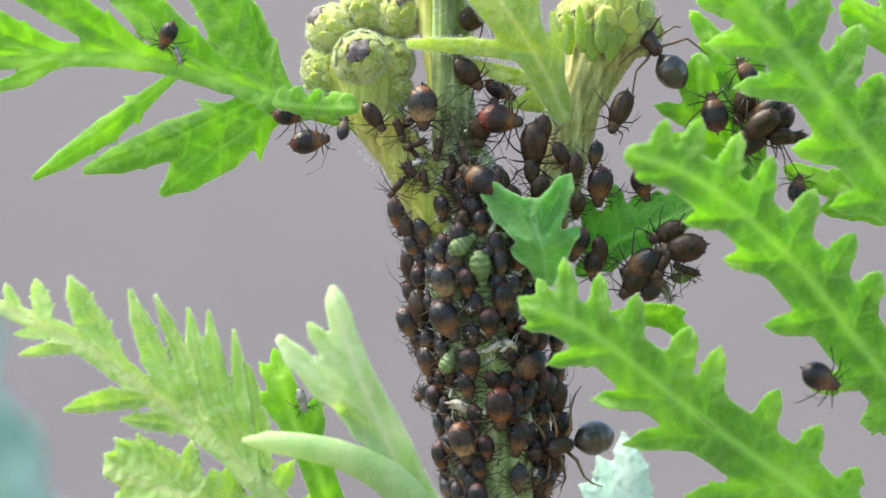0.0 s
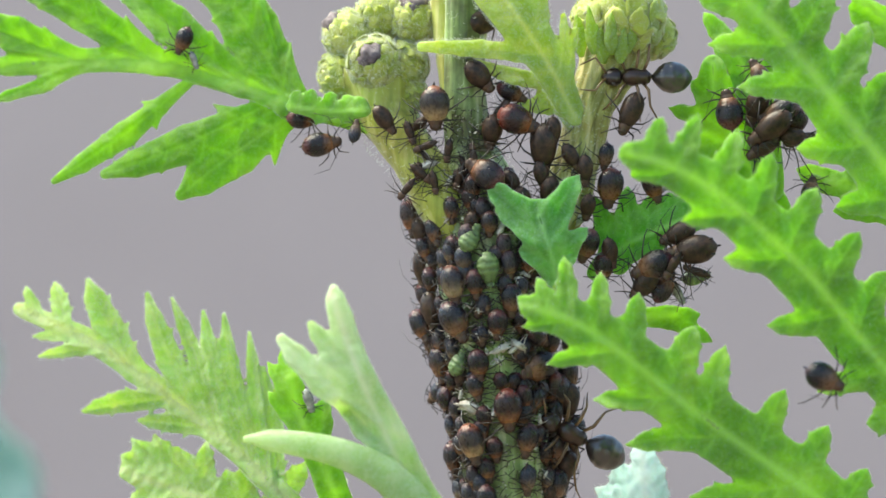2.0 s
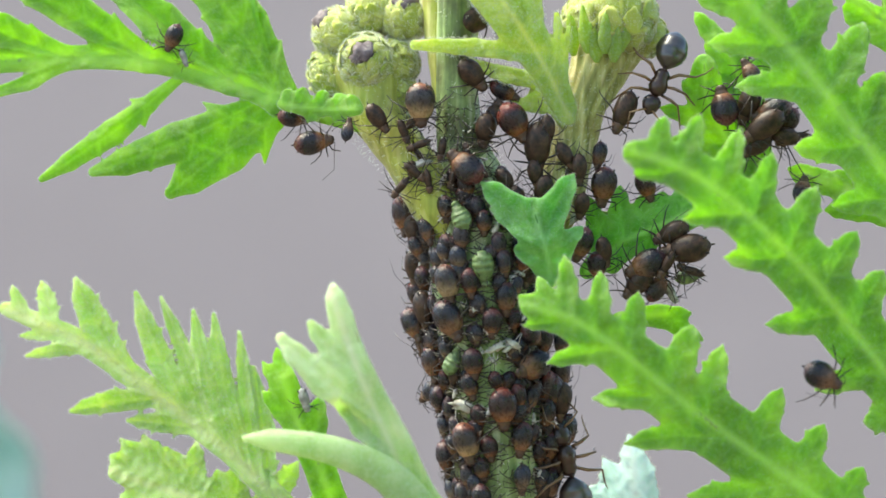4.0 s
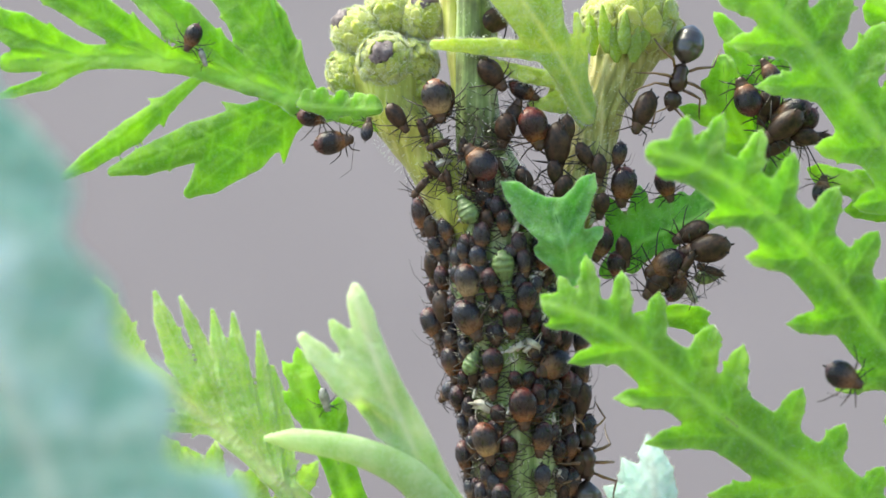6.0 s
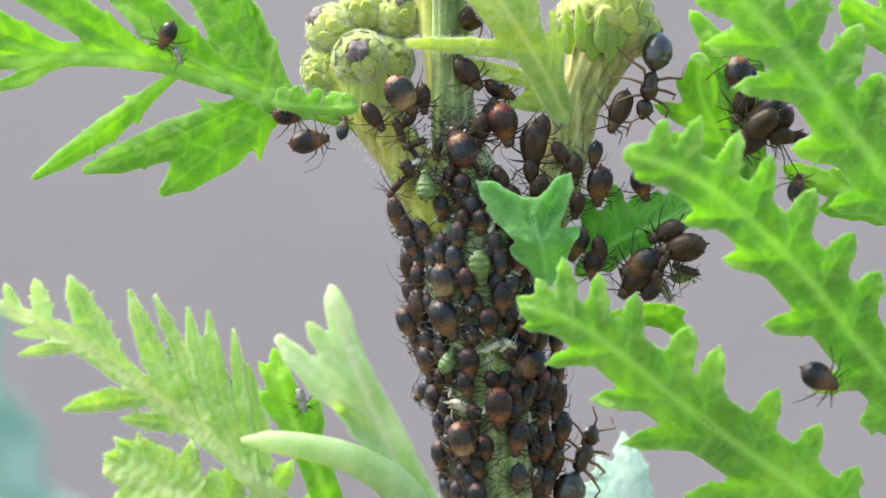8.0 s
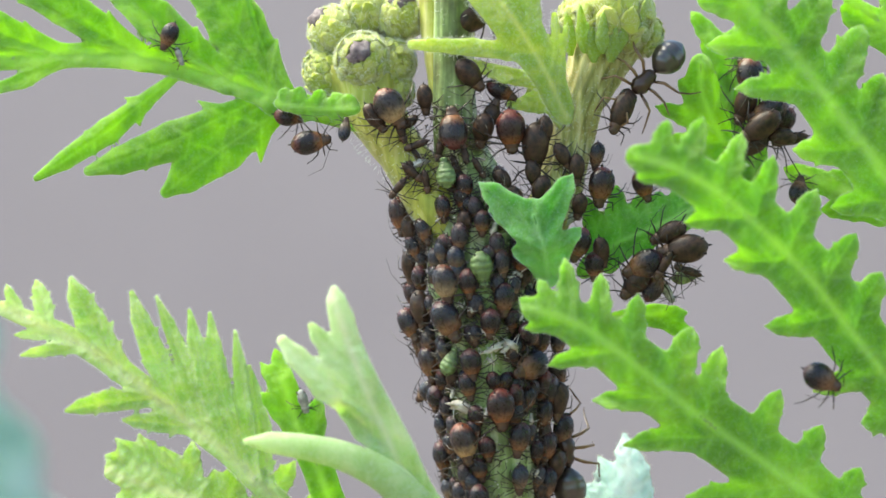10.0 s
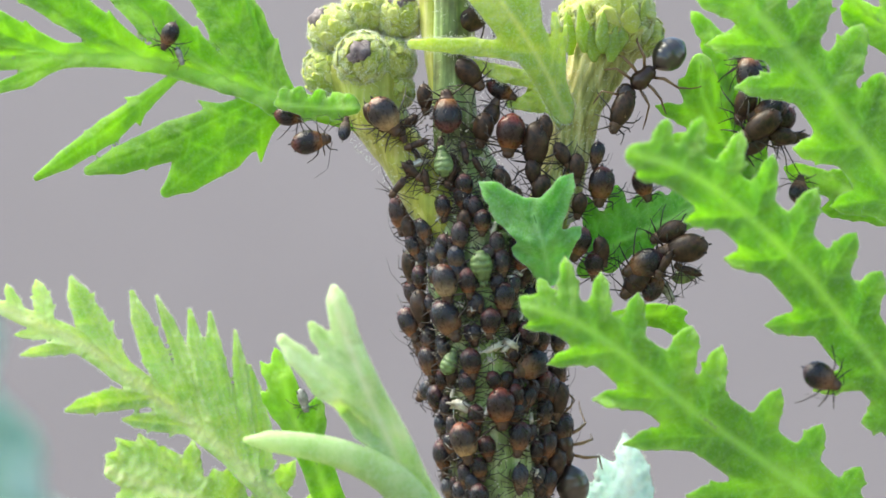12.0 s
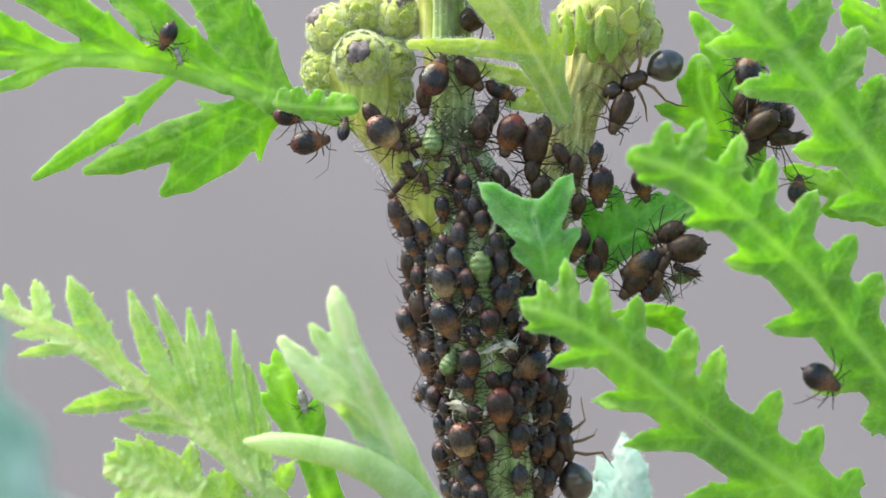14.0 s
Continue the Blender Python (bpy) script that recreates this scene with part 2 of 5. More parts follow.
ANT_LEG = plain("brown ant leg", (0.05, 0.026, 0.012), (0.22, 0.13, 0.06), 0.35, 900)
SKIN = plain("white papery cast skin", (0.20, 0.17, 0.13), (0.62, 0.59, 0.52), 0.4, 2200, 0.0001)
GREY = plain("grey aphid skin", (0.16, 0.16, 0.14), (0.42, 0.42, 0.38), 0.4, 1800)
WOOL = plain("white plant wool", (0.6, 0.62, 0.5), (0.75, 0.76, 0.66), 0.6)
WALL = plain("weathered mauve-grey render", (0.250, 0.215, 0.222), (0.280, 0.243, 0.251), 0.9, 6, 0.004, spec=0.1)
SOIL = plain("grey-brown soil", (0.10, 0.08, 0.065), (0.22, 0.18, 0.15), 0.95, 30, 0.01, spec=0.1)

# ---- building helpers ----
HOME = {}
rng = random.Random(7)


def thing(name, home, label, category, group="", kind=""):
    ob = new(name)
    ob.empty_display_size = 0.002
    ob.location = Vector(home) * MM
    HOME[ob] = Vector(home)
    return tagged(ob, label, category, group, kind)


def part(name, bm, material, parent=None, label="", home=None, smooth=True):
    """One mesh object; bm is in the thing's millimetres, as the whole place."""
    base = HOME.get(parent, Vector())
    home = Vector(home) if home is not None else base
    bm.transform(Matrix.Scale(MM, 4) @ Matrix.Translation(-home))
    bmesh.ops.recalc_face_normals(bm, faces=bm.faces)
    data = bpy.data.meshes.new(name)
    bm.to_mesh(data)
    bm.free()
    data.materials.append(material)
    if smooth:
        data.polygons.foreach_set("use_smooth", [True] * len(data.polygons))
    ob = new(name, data)
    ob.parent = parent
    ob.location = (home - base) * MM
    HOME[ob] = home
    if label:
        tagged(ob, label)
    return ob


def glide(points, steps):
    """A smooth line through the points (Catmull-Rom)."""
    p = [Vector(q) for q in points]
    p = [2 * p[0] - p[1]] + p + [2 * p[-1] - p[-2]]
    out = []
    for i in range(1, len(p) - 2):
        for k in range(steps):
            t = k / steps
            a, b, c, d = p[i - 1:i + 3]
            out.append(0.5 * (2 * b + (c - a) * t + (2 * a - 5 * b + 4 * c - d) * t * t + (3 * b - a - 3 * c + d) * t ** 3))
    return out + [p[-2]]


def tube(bm, points, radii, seg=8, flat=1.0, ribs=0, rib=0.0, facing=(0, -1, 0), rough=0.0):
    """A tapered round or flattened rod along points, closed at both ends; radii at even steps."""
    pts = [Vector(q) for q in points]
    rings = []
    for i, q in enumerate(pts):
        way = (pts[min(i + 1, len(pts) - 1)] - pts[max(i - 1, 0)]).normalized()
        side = way.cross(Vector(facing))
        side = side.normalized() if side.length > 1e-4 else way.orthogonal().normalized()
        up = side.cross(way).normalized()
        f = i / (len(pts) - 1) * (len(radii) - 1)
        k = min(int(f), len(radii) - 2)
        r = radii[k] + (radii[k + 1] - radii[k]) * (f - k)
        ring = []
        for s in range(seg):
            a = 2 * math.pi * s / seg
            rr = r * (1 + rib * math.cos(ribs * a)) if ribs else r
            if rough:
                rr *= 1 + rough * noise.noise(q * 1.3 + Vector((math.cos(a), math.sin(a), 0)) * 2)
            ring.append(bm.verts.new(q + side * (rr * math.cos(a)) + up * (rr * flat * math.sin(a))))
        rings.append(ring)
    for a, b in zip(rings, rings[1:]):
        for s in range(seg):
            bm.faces.new((a[s], a[(s + 1) % seg], b[(s + 1) % seg], b[s]))
    bm.faces.new(rings[0][::-1])
    bm.faces.new(rings[-1])
    return bm


def ball(bm, centre, size, u=14, v=9, turn=None, lump=0.0):
    made = bmesh.ops.create_uvsphere(bm, u_segments=u, v_segments=v, radius=1)["verts"]
    for q in made:
        c = q.co.copy()
        if lump:
            c *= 1 + lump * noise.noise(c * 2.2 + Vector(centre))
        c = Vector((c.x * size[0], c.y * size[1], c.z * size[2]))
        if turn:
            c = turn @ c
        q.co = c + Vector(centre)
    return bm


def blade(bm, base, tip, half, teeth=5, tooth=0.35, facing=(0, -1, 0), fold=0.25, curl=0.0, foot=0.35, thick=0.14, full=0.62, bend=0.0):
    """A toothed leaf lobe with a raised midrib, rounded edges and puckered skin, from base to tip."""
    base, tip = Vector(base), Vector(tip)
    way = tip - base
    length = way.length
    way.normalize()
    side = way.cross(Vector(facing)).normalized()
    up = side.cross(way).normalized()
    per = 5
    n = max(teeth, 1) * per + 3
    cols = (-1, -0.72, -0.38, 0, 0.38, 0.72, 1)
    seed = rng.random() * 50
    rises = {-1: rng.uniform(-0.3, 0.3), 1: rng.uniform(-0.3, 0.3)}
    top, low = [], []
    for i in range(n + 1):
        s = i / n
        body = (1 - s ** 3.5) ** 0.6 * (0.62 + 0.38 * (1 - s)) if full < 0 else foot * (1 - s) ** 0.8 + (1 - foot) * math.sin(math.pi * s ** abs(full)) ** 0.75
        body = max(body * (1 - s ** 7) * (0.45 + 0.55 * min(1, s / 0.22)), 0.02)
        row_t, row_l = [], []
        for u in cols:
            sg = 1 if u > 0 else -1
            ph = (s * teeth + rises[sg]) % 1.0
            saw = ph / 0.78 if ph < 0.78 else (1 - ph) / 0.22
            big = 0.75 + 0.35 * noise.noise(Vector((seed, math.floor(s * teeth + rises[sg]) * 1.7, sg)))
            saw *= big
            cut = 1 - tooth * (1 - saw) * min(1, 1.6 * s + 0.15) if abs(u) > 0.5 else 1 - tooth * 0.45
            w = half * body * cut
            along = s + (0.30 / max(teeth, 1)) * saw * abs(u) ** 2 * (1 if 0.05 < s < 0.97 else 0)
            q = base + way * (along * length) + side * (u * w)
            q += up * (fold * abs(u) * w - curl * length * s * s + bend * length * math.sin(s * math.pi))
            q += up * (0.10 * noise.noise(Vector((q.x * 0.9 + seed, q.y, q.z * 0.9))) + 0.035 * noise.noise(Vector((q.x * 3.2, seed, q.z * 3.2))))
            t = thick * (1 - 0.82 * abs(u) ** 1.5) * (1 - 0.5 * s) * min(1, 0.12 + 3 * s)
            row_t.append(bm.verts.new(q + up * t))
            row_l.append(bm.verts.new(q - up * t * (1.5 if u == 0 else 0.7)))
        top.append(row_t)
        low.append(row_l)
    m = len(cols)
    for i in range(n):
        for k in range(m - 1):
            bm.faces.new((top[i][k], top[i][k + 1], top[i + 1][k + 1], top[i + 1][k]))
            bm.faces.new((low[i][k + 1], low[i][k], low[i + 1][k], low[i + 1][k + 1]))
        bm.faces.new((low[i][0], top[i][0], top[i + 1][0], low[i + 1][0]))
        bm.faces.new((top[i][-1], low[i][-1], low[i + 1][-1], top[i + 1][-1]))
    for r in (0, n):
        for k in range(m - 1):
            q = (top[r][k], low[r][k], low[r][k + 1], top[r][k + 1])
            bm.faces.new(q if r == 0 else q[::-1])
    return bm


def wool(parent, seats, length, label="white woolly hairs"):
    """Fine downy hairs, far too many to count, on the seats (place, outward way)."""
    verts, faces = [], []
    for q, n in seats:
        n = (n + Vector((rng.uniform(-1, 1), rng.uniform(-1, 1), rng.uniform(-1, 1))) * 0.8).normalized()
        a = n.orthogonal().normalized()
        b = n.cross(a)
        i = len(verts)
        w = 0.0065
        verts += [q + a * w, q - a * w * 0.5 + b * w, q - a * w * 0.5 - b * w]
        k = q + n * length * rng.uniform(0.3, 1)
        bend = Vector((rng.uniform(-1, 1), rng.uniform(-1, 1), rng.uniform(-1, 1))) * length * 0.4
        verts += [k + a * w * 0.8, k - a * w * 0.4 + b * w * 0.8, k - a * w * 0.4 - b * w * 0.8, k + n * length * 0.4 + bend]
        for s in range(3):
            e = (s + 1) % 3
            faces += [(i + s, i + e, i + 3 + e, i + 3 + s), (i + 3 + s, i + 3 + e, i + 6)]
    home = HOME[parent]
    data = bpy.data.meshes.new("wool")
    data.from_pydata([tuple((v - home) * MM) for v in verts], [], faces)
    data.materials.append(WOOL)
    ob = new("wool", data)
    ob.parent = parent
    return tagged(ob, label, kind="stuff")


def ripple(x, z, size, seed):
    """Soft uneven relief, about -1 to 1, with bumps of that size in millimetres."""
    r = random.Random(seed)
    h = np.zeros_like(x)
    for k in range(7):
        a, b = r.uniform(0, 2 * math.pi), r.uniform(0, 2 * math.pi)
        w = 2 * math.pi / (size * r.uniform(0.7, 1.6))
        h += np.sin(w * (x * math.cos(a) + z * math.sin(a)) + b)
    return h / 3.2


def frond(plant, rachis, radii, wing, lobes, material, midrib=None, label="", hairs=0.06, nap=0.0, tooth=0.5, thick=0.09, fold=0.1, curl=0.0, quilt=0.05, end=0.14, lean=0.2, waist=0.75, web=0.07, grain=0.11, spread=0.95, crisp=0.16, foot=1.1, rise=0.0):
    """A divided leaf grown as one skin: a winged midrib, lobes that leave it, and pointed teeth on the lobes, cut apart
    into its leaflets. lobes: share along the midrib, tip x and z, half width, teeth a side, and how far the tip lies back.
    tooth: length of the teeth against the half width; waist: width of a lobe without its teeth; web: how far notches are filled."""
    seed = int(rng.random() * 1e6)
    r = random.Random(seed)
    spine = glide(rachis, 10)
    last = len(spine) - 1
    bones = []
    owner = []
    planes = []

    def bone(own, a, b, ra, rb):
        bones.append((a.x, a.z, b.x, b.z, ra, rb))
        owner.append(own)

    def radius_at(f):
        if not wing:
            return 0.12
        k = min(f, 0.9999) * (len(wing) - 1)
        return wing[int(k)] + (wing[int(k) + 1] - wing[int(k)]) * (k % 1)

    for k in range(last):
        bone(0, spine[k], spine[k + 1], radius_at(k / last), radius_at((k + 1) / last))
    for n, (f, tx, tz, half, teeth, lift) in enumerate(lobes, 1):
        k = min(f, 0.9999) * last
        base = spine[int(k)].lerp(spine[int(k) + 1], k % 1)
        tip = Vector((tx, base.y + lift + rise * (tz - base.z), tz))
        way = tip - base
        length = way.length
        side = Vector((-way.z, 0, way.x)).normalized()
        bow = side * length * r.uniform(-0.05, 0.05)
        mid = base.lerp(tip, 0.5) + bow
        body = half * waist
        bone(n, base, mid, body * foot, body)
        bone(n, mid, base.lerp(tip, 0.8) + bow * 0.5, body, body * 0.7)
        bone(n, base.lerp(tip, 0.8) + bow * 0.5, tip - way.normalized() * end * half, body * 0.7, max(0.04, end * half))
        for s in (-1, 1):
            slip = r.uniform(-0.3, 0.3)
            for e in range(teeth):
                g = min(0.86, (e + 0.75 + slip * 0.5) / (teeth + 0.55))
                root = base.lerp(tip, g * 0.8) + bow * math.sin(math.pi * g)
                big = half * (1.05 - 0.45 * g) * r.uniform(0.85, 1.15)
                point = root + side * s * big * (waist * 0.85 + tooth * 0.4) + way.normalized() * big * spread
                bone(n, root, point, body * 0.6, 0.04)
        planes.append((base, way, side, length, half, r.uniform(-lean, lean), r.uniform(0.7, 1.3)))
    bone_at, own = np.array(bones), np.array(owner)
    dx, dz = bone_at[:, 2] - bone_at[:, 0], bone_at[:, 3] - bone_at[:, 1]
    size2 = np.maximum(dx * dx + dz * dz, 1e-9)

    def field(x, z):
        """Depth inside the outline for each lobe, and the distances to the nearest vein and to the midrib."""
        deep = np.full((len(lobes) + 1, len(x)), -9.0)
        vein, mid = np.full(len(x), 9.0), np.full(len(x), 9.0)
        for k in range(len(bones)):
            px, pz = x - bone_at[k, 0], z - bone_at[k, 1]
            g = np.clip((px * dx[k] + pz * dz[k]) / size2[k], 0, 1)
            d = np.hypot(px - g * dx[k], pz - g * dz[k])
            v = bone_at[k, 4] + (bone_at[k, 5] - bone_at[k, 4]) * g - d
            vein = np.minimum(vein, d + 0.04 * g)
            if own[k] == 0:
                mid = np.minimum(mid, d)
            o = deep[own[k]]
            top = np.maximum(o, v)
            deep[own[k]] = top + web * np.log1p(np.exp(-np.abs(o - v) / web))
        return deep, vein, mid

    def whole(deep):
        top = deep.max(0)
        return top + web * np.log(np.exp((deep - top) / web).sum(0))

    lo = bone_at[:, (0, 2)].min() - 0.8, min(bone_at[:, 1].min(), bone_at[:, 3].min()) - 0.8
    hi = bone_at[:, (0, 2)].max() + 0.8, max(bone_at[:, 1].max(), bone_at[:, 3].max()) + 0.8
    lo, hi = (max(lo[0], -27), max(lo[1], -17)), (min(hi[0], 26), min(hi[1], 17))
    nx, nz = int((hi[0] - lo[0]) / grain) + 2, int((hi[1] - lo[1]) / grain) + 2
    gx, gz = np.meshgrid(lo[0] + grain * np.arange(nx), lo[1] + grain * np.arange(nz), indexing="ij")
    gx, gz = gx.ravel(), gz.ravel()
    inside = (whole(field(gx, gz)[0]) > 0).reshape(nx, nz)
    cell = inside[:-1, :-1] | inside[1:, :-1] | inside[:-1, 1:] | inside[1:, 1:]
    ci, cj = np.nonzero(cell)
    quad = np.stack([ci * nz + cj, (ci + 1) * nz + cj, (ci + 1) * nz + cj + 1, ci * nz + cj + 1], 1)
    ids, back = np.unique(quad, return_inverse=True)
    quad = back.reshape(-1, 4)
    x, z = gx[ids].copy(), gz[ids].copy()
    rim = ~inside.ravel()[ids]
    outward = np.zeros((len(ids), 2))
    for turn in range(3):
        e = 0.01
        here = whole(field(x[rim], z[rim])[0])
        sx = (whole(field(x[rim] + e, z[rim])[0]) - here) / e
        sz = (whole(field(x[rim], z[rim] + e)[0]) - here) / e
        s2 = np.maximum(sx * sx + sz * sz, 0.15)
        x[rim] += np.clip(-here * sx / s2, -grain, grain)
        z[rim] += np.clip(-here * sz / s2, -grain, grain)
        outward[rim] = -np.stack([sx, sz], 1)
    deep, vein, mid = field(x, z)
    ridge = np.exp(-(mid / max(0.12, 0.85 * sum(radii) / len(radii))) ** 2)
    inner = np.clip(whole(deep), 0, None)
    weight = np.exp((deep - deep.max(0)) / crisp)
    weight /= weight.sum(0)
    rib_x, rib_y, rib_z = (np.array([q[k] for q in spine]) for k in range(3))
    near = np.argmin((x[:, None] - rib_x) ** 2 + (z[:, None] - rib_z) ** 2, 1)
    off = np.hypot(x - rib_x[near], z - rib_z[near])
    y = weight[0] * (rib_y[near] - fold * 0.5 * off + rise * (z - rib_z[near]))
    for n, (base, way, side, length, half, tilt, bend) in enumerate(planes, 1):
        px, pz = x - base.x, z - base.z
        s = np.clip((px * way.x + pz * way.z) / (way.x ** 2 + way.z ** 2), -0.2, 1.2)
        d = px * side.x + pz * side.z
        y += weight[n] * (base.y + way.y * s - fold * bend * np.abs(d) + tilt * d + curl * length * s * s)
    y -= quilt * (1 - np.exp(-(vein / 0.2) ** 2)) * 1.6 - quilt * 0.5
    y += 0.09 * ripple(x, z, 2.2, seed + 1) + quilt * 0.5 * ripple(x, z, 0.75, seed + 2) + quilt * 0.22 * ripple(x, z, 0.38, seed + 3)
    y -= 0.1 * ridge
    t = thick * (1 - np.exp(-inner / 0.13))
    t[rim] = 0
    front = np.stack([x, y - t, z], 1)
    behind = np.stack([x, y + t * 0.8, z], 1)
    count = len(x)
    verts = np.concatenate([front, behind])
    low = np.where(rim[quad], quad, quad + count)
    faces = np.concatenate([quad, low[:, ::-1]])
    a, b = verts[faces[:, 2]] - verts[faces[:, 0]], verts[faces[:, 3]] - verts[faces[:, 1]]
    flat = np.cross(a, b)
    normal = np.zeros_like(verts)
    for k in range(4):
        np.add.at(normal, faces[:, k], flat)
    normal /= np.maximum(np.linalg.norm(normal, axis=1, keepdims=True), 1e-12)
    vein_mark = np.maximum(0.4 * np.exp(-(vein / 0.085) ** 2), ridge) * np.clip(inner / 0.15, 0, 1)
    # pale margin: thin translucent edge, with its rim highlight put into the colour
    edge_light = np.exp(-inner / 0.09)
    belongs = deep[:, quad].mean(2).argmax(0)

    bm = bmesh.new()
    tube(bm, [q + Vector((0, -0.02, 0)) for q in glide(rachis, 6)], [v * 0.3 for v in radii], 10, 0.5)
    rib = part("leaf", bm, midrib or VEIN, plant, label, home=rachis[0])
    home = np.array(rachis[0])
    for n in range(len(lobes) + 1):
        mine = np.nonzero(belongs == n)[0]
        if not len(mine):
            continue
        f = np.concatenate([faces[mine], faces[mine + len(quad)]])
        use, back = np.unique(f, return_inverse=True)
        name = "leaflet" if n else "blade"
        data = bpy.data.meshes.new(name)
        data.from_pydata(((verts[use] - home) * MM).tolist(), [], back.reshape(-1, 4).tolist())
        data.materials.append(material)
        data.polygons.foreach_set("use_smooth", [True] * len(data.polygons))
        for key, mark in (("vein", vein_mark), ("edge", edge_light)):
            layer = data.attributes.new(key, "FLOAT", "POINT")
            layer.data.foreach_set("value", mark[use % count])
        data.normals_split_custom_set_from_vertices(normal[use].tolist())
        ob = new(name, data)
        ob.parent = rib
        HOME[ob] = Vector(rachis[0])
    seats = []
    if hairs:
        for k in np.nonzero(rim)[0]:
            o = outward[k]
            for e in range(2):
                seats.append((Vector(front[k]), Vector((o[0], -0.3, o[1])).normalized()))
        for k in r.sample(range(count), int(count * min(1, nap))):
            seats.append((Vector(front[k]), Vector(normal[k])))
        wool(rib, seats, hairs, "short pale hairs on the leaf")
    return rib


# ---- the setting ----
bm = bmesh.new()
tube(bm, [(-4000, 620, 950), (4000, 620, 950)], [60, 60], 4)
for q in bm.verts:
    q.co = (q.co.x, 900 if q.co.y < 620 else 1100, 260 if q.co.z > 950 else -352)
tagged(part("wall_north", bm, WALL, smooth=False), "plain mauve-grey rendered garden wall, far out of focus", "wall", kind="structure")
bm = bmesh.new()
bmesh.ops.create_grid(bm, x_segments=60, y_segments=60, size=60000)
for q in bm.verts:
    q.co.z = -350 + (4 * noise.noise(q.co * 0.003) if q.co.length < 9000 else 0)
tagged(part("ground", bm, SOIL), "bare grey-brown garden soil", "ground", kind="structure")

# ---- the plant that carries the colony ----
plant = thing("tansy_plant", (2.8, 0, -350), "green tansy plant with downy buds and an aphid-crowded stem", "plant")
AXIS = [(-350, 2.8, 2.3), (-30, 2.7, 1.95), (-11.05, 2.35, 1.9), (-6, 1.95, 2.05), (-1.5, 1.55, 2.3), (1.0, 1.4, 2.2), (3.0, 1.0, 1.55), (5.0, 0.5, 1.0), (7.0, 0.4, 0.92), (12, 0.35, 0.8), (14, 0.35, 0.7)]


def stem_at(z):
    for (za, xa, ra), (zb, xb, rb) in zip(AXIS, AXIS[1:]):
        if z <= zb:
            t = max(0, (z - za) / (zb - za))
            return xa + (xb - xa) * t, ra + (rb - ra) * t
    return AXIS[-1][1:]


bm = bmesh.new()
levels = [-350, -200, -80, -30] + [-20 + 0.5 * k for k in range(69)]
tube(bm, [(stem_at(z)[0], 0, z) for z in levels], [stem_at(z)[1] for z in levels], 36, 1.0, 9, 0.045, rough=0.03)
part("stem", bm, STEM, plant, "ribbed pale green stem")


def stalk(points, radii, label="", material=None, seg=18, ribs=6, rib=0.05):
    bm = bmesh.new()
    tube(bm, glide(points, 8), radii, seg, 1.0, ribs, rib, rough=0.08)
    return part("stalk", bm, material or STALK, plant, label, home=points[0])


stalk([(1.9, 0, -0.73), (-0.35, -0.6, 2.02), (-1.85, -0.3, 4.27), (-3.01, 0.6, 5.98), (-3.51, 1.6, 7.86)], [1.5, 1.2, 1.0, 1.25, 2.1], "downy yellow-green flower stalk")
stalk([(2.4, 0, -0.98), (4.52, -0.3, 1.52), (5.39, -0.2, 4.02), (5.95, 0, 6.28), (6.8, 0.6, 8.31), (7.33, 1, 9.84)], [1.5, 1.05, 0.92, 0.95, 1.3, 1.7], "straw-coloured fibrous flower stalk", STRAW, 60, 15, 0.07)
stalk([(0.15, 0, 6.02), (-0.35, 0.3, 8.79), (-0.73, 0.8, 12.09)], [0.6, 0.55, 0.5])
stalk([(0.4, 0.2, 7.54), (0.78, 0.6, 10.07), (1.16, 1, 12.61)], [0.7, 0.6, 0.6])


def bud(centre, radius, axis, crown=0.4, label=""):
    """A closed flower head: round body, overlapping woolly bracts, dark crown of unopened florets."""
    c, ax = Vector(centre), Vector(axis).normalized()
    turn = Vector((0, 0, 1)).rotation_difference(ax).to_matrix()
    bm = bmesh.new()
    ball(bm, c, (radius * 0.88, radius * 0.88, radius * 0.88), 20, 12, turn, 0.14)
    body = part("flower_bud", bm, BUD, plant, label, home=centre)
    for ring, (pol, count, size) in enumerate(((0.5, 6, 0.42), (0.95, 9, 0.5), (1.45, 10, 0.54), (1.95, 9, 0.5))):
        for k in range(count):
            a = 2 * math.pi * (k + 0.5 * ring + rng.uniform(-0.15, 0.15)) / count
            d = Vector((math.sin(pol) * math.cos(a), math.sin(pol) * math.sin(a), math.cos(pol)))
            down = Vector((math.cos(pol) * math.cos(a), math.cos(pol) * math.sin(a), -math.sin(pol)))
            q = c + turn @ (d * radius * 0.84)
            frame_ = Matrix((turn @ down, turn @ down.cross(d), turn @ d)).transposed()
            b2 = bmesh.new()
            ball(b2, q, (radius * size * 1.1, radius * size * 0.6, radius * 0.065), 10, 6, frame_, 0.3)
            part("bract", b2, BUD, body, home=q)
    if crown:
        b2 = bmesh.new()
        ball(b2, c + ax * radius * 0.78, (radius * crown, radius * crown, radius * 0.3), 14, 8, turn, 0.5)
        part("floret_crown", b2, CROWN, body, "dark purple-brown crown of unopened florets", home=c + ax * radius * 0.78)
    return body


bud((-3.61, 0.2, 8.41), 1.35, (-0.1, -1, 0.25), 0.42, "woolly yellow-green flower bud with a dark centre")
bud((-5.11, 1.6, 7.99), 1.3, (-0.8, -0.6, 0.1), 0)
bud((-4.9, 1.4, 9.75), 1.25, (-0.8, -0.5, 0.6), 0.4)
bud((-3.51, 1.5, 10.64), 1.2, (-0.2, -0.5, 1), 0.3)
bud((-1.99, 1.2, 10.36), 1.15, (0.1, -0.5, 1), 0.55)
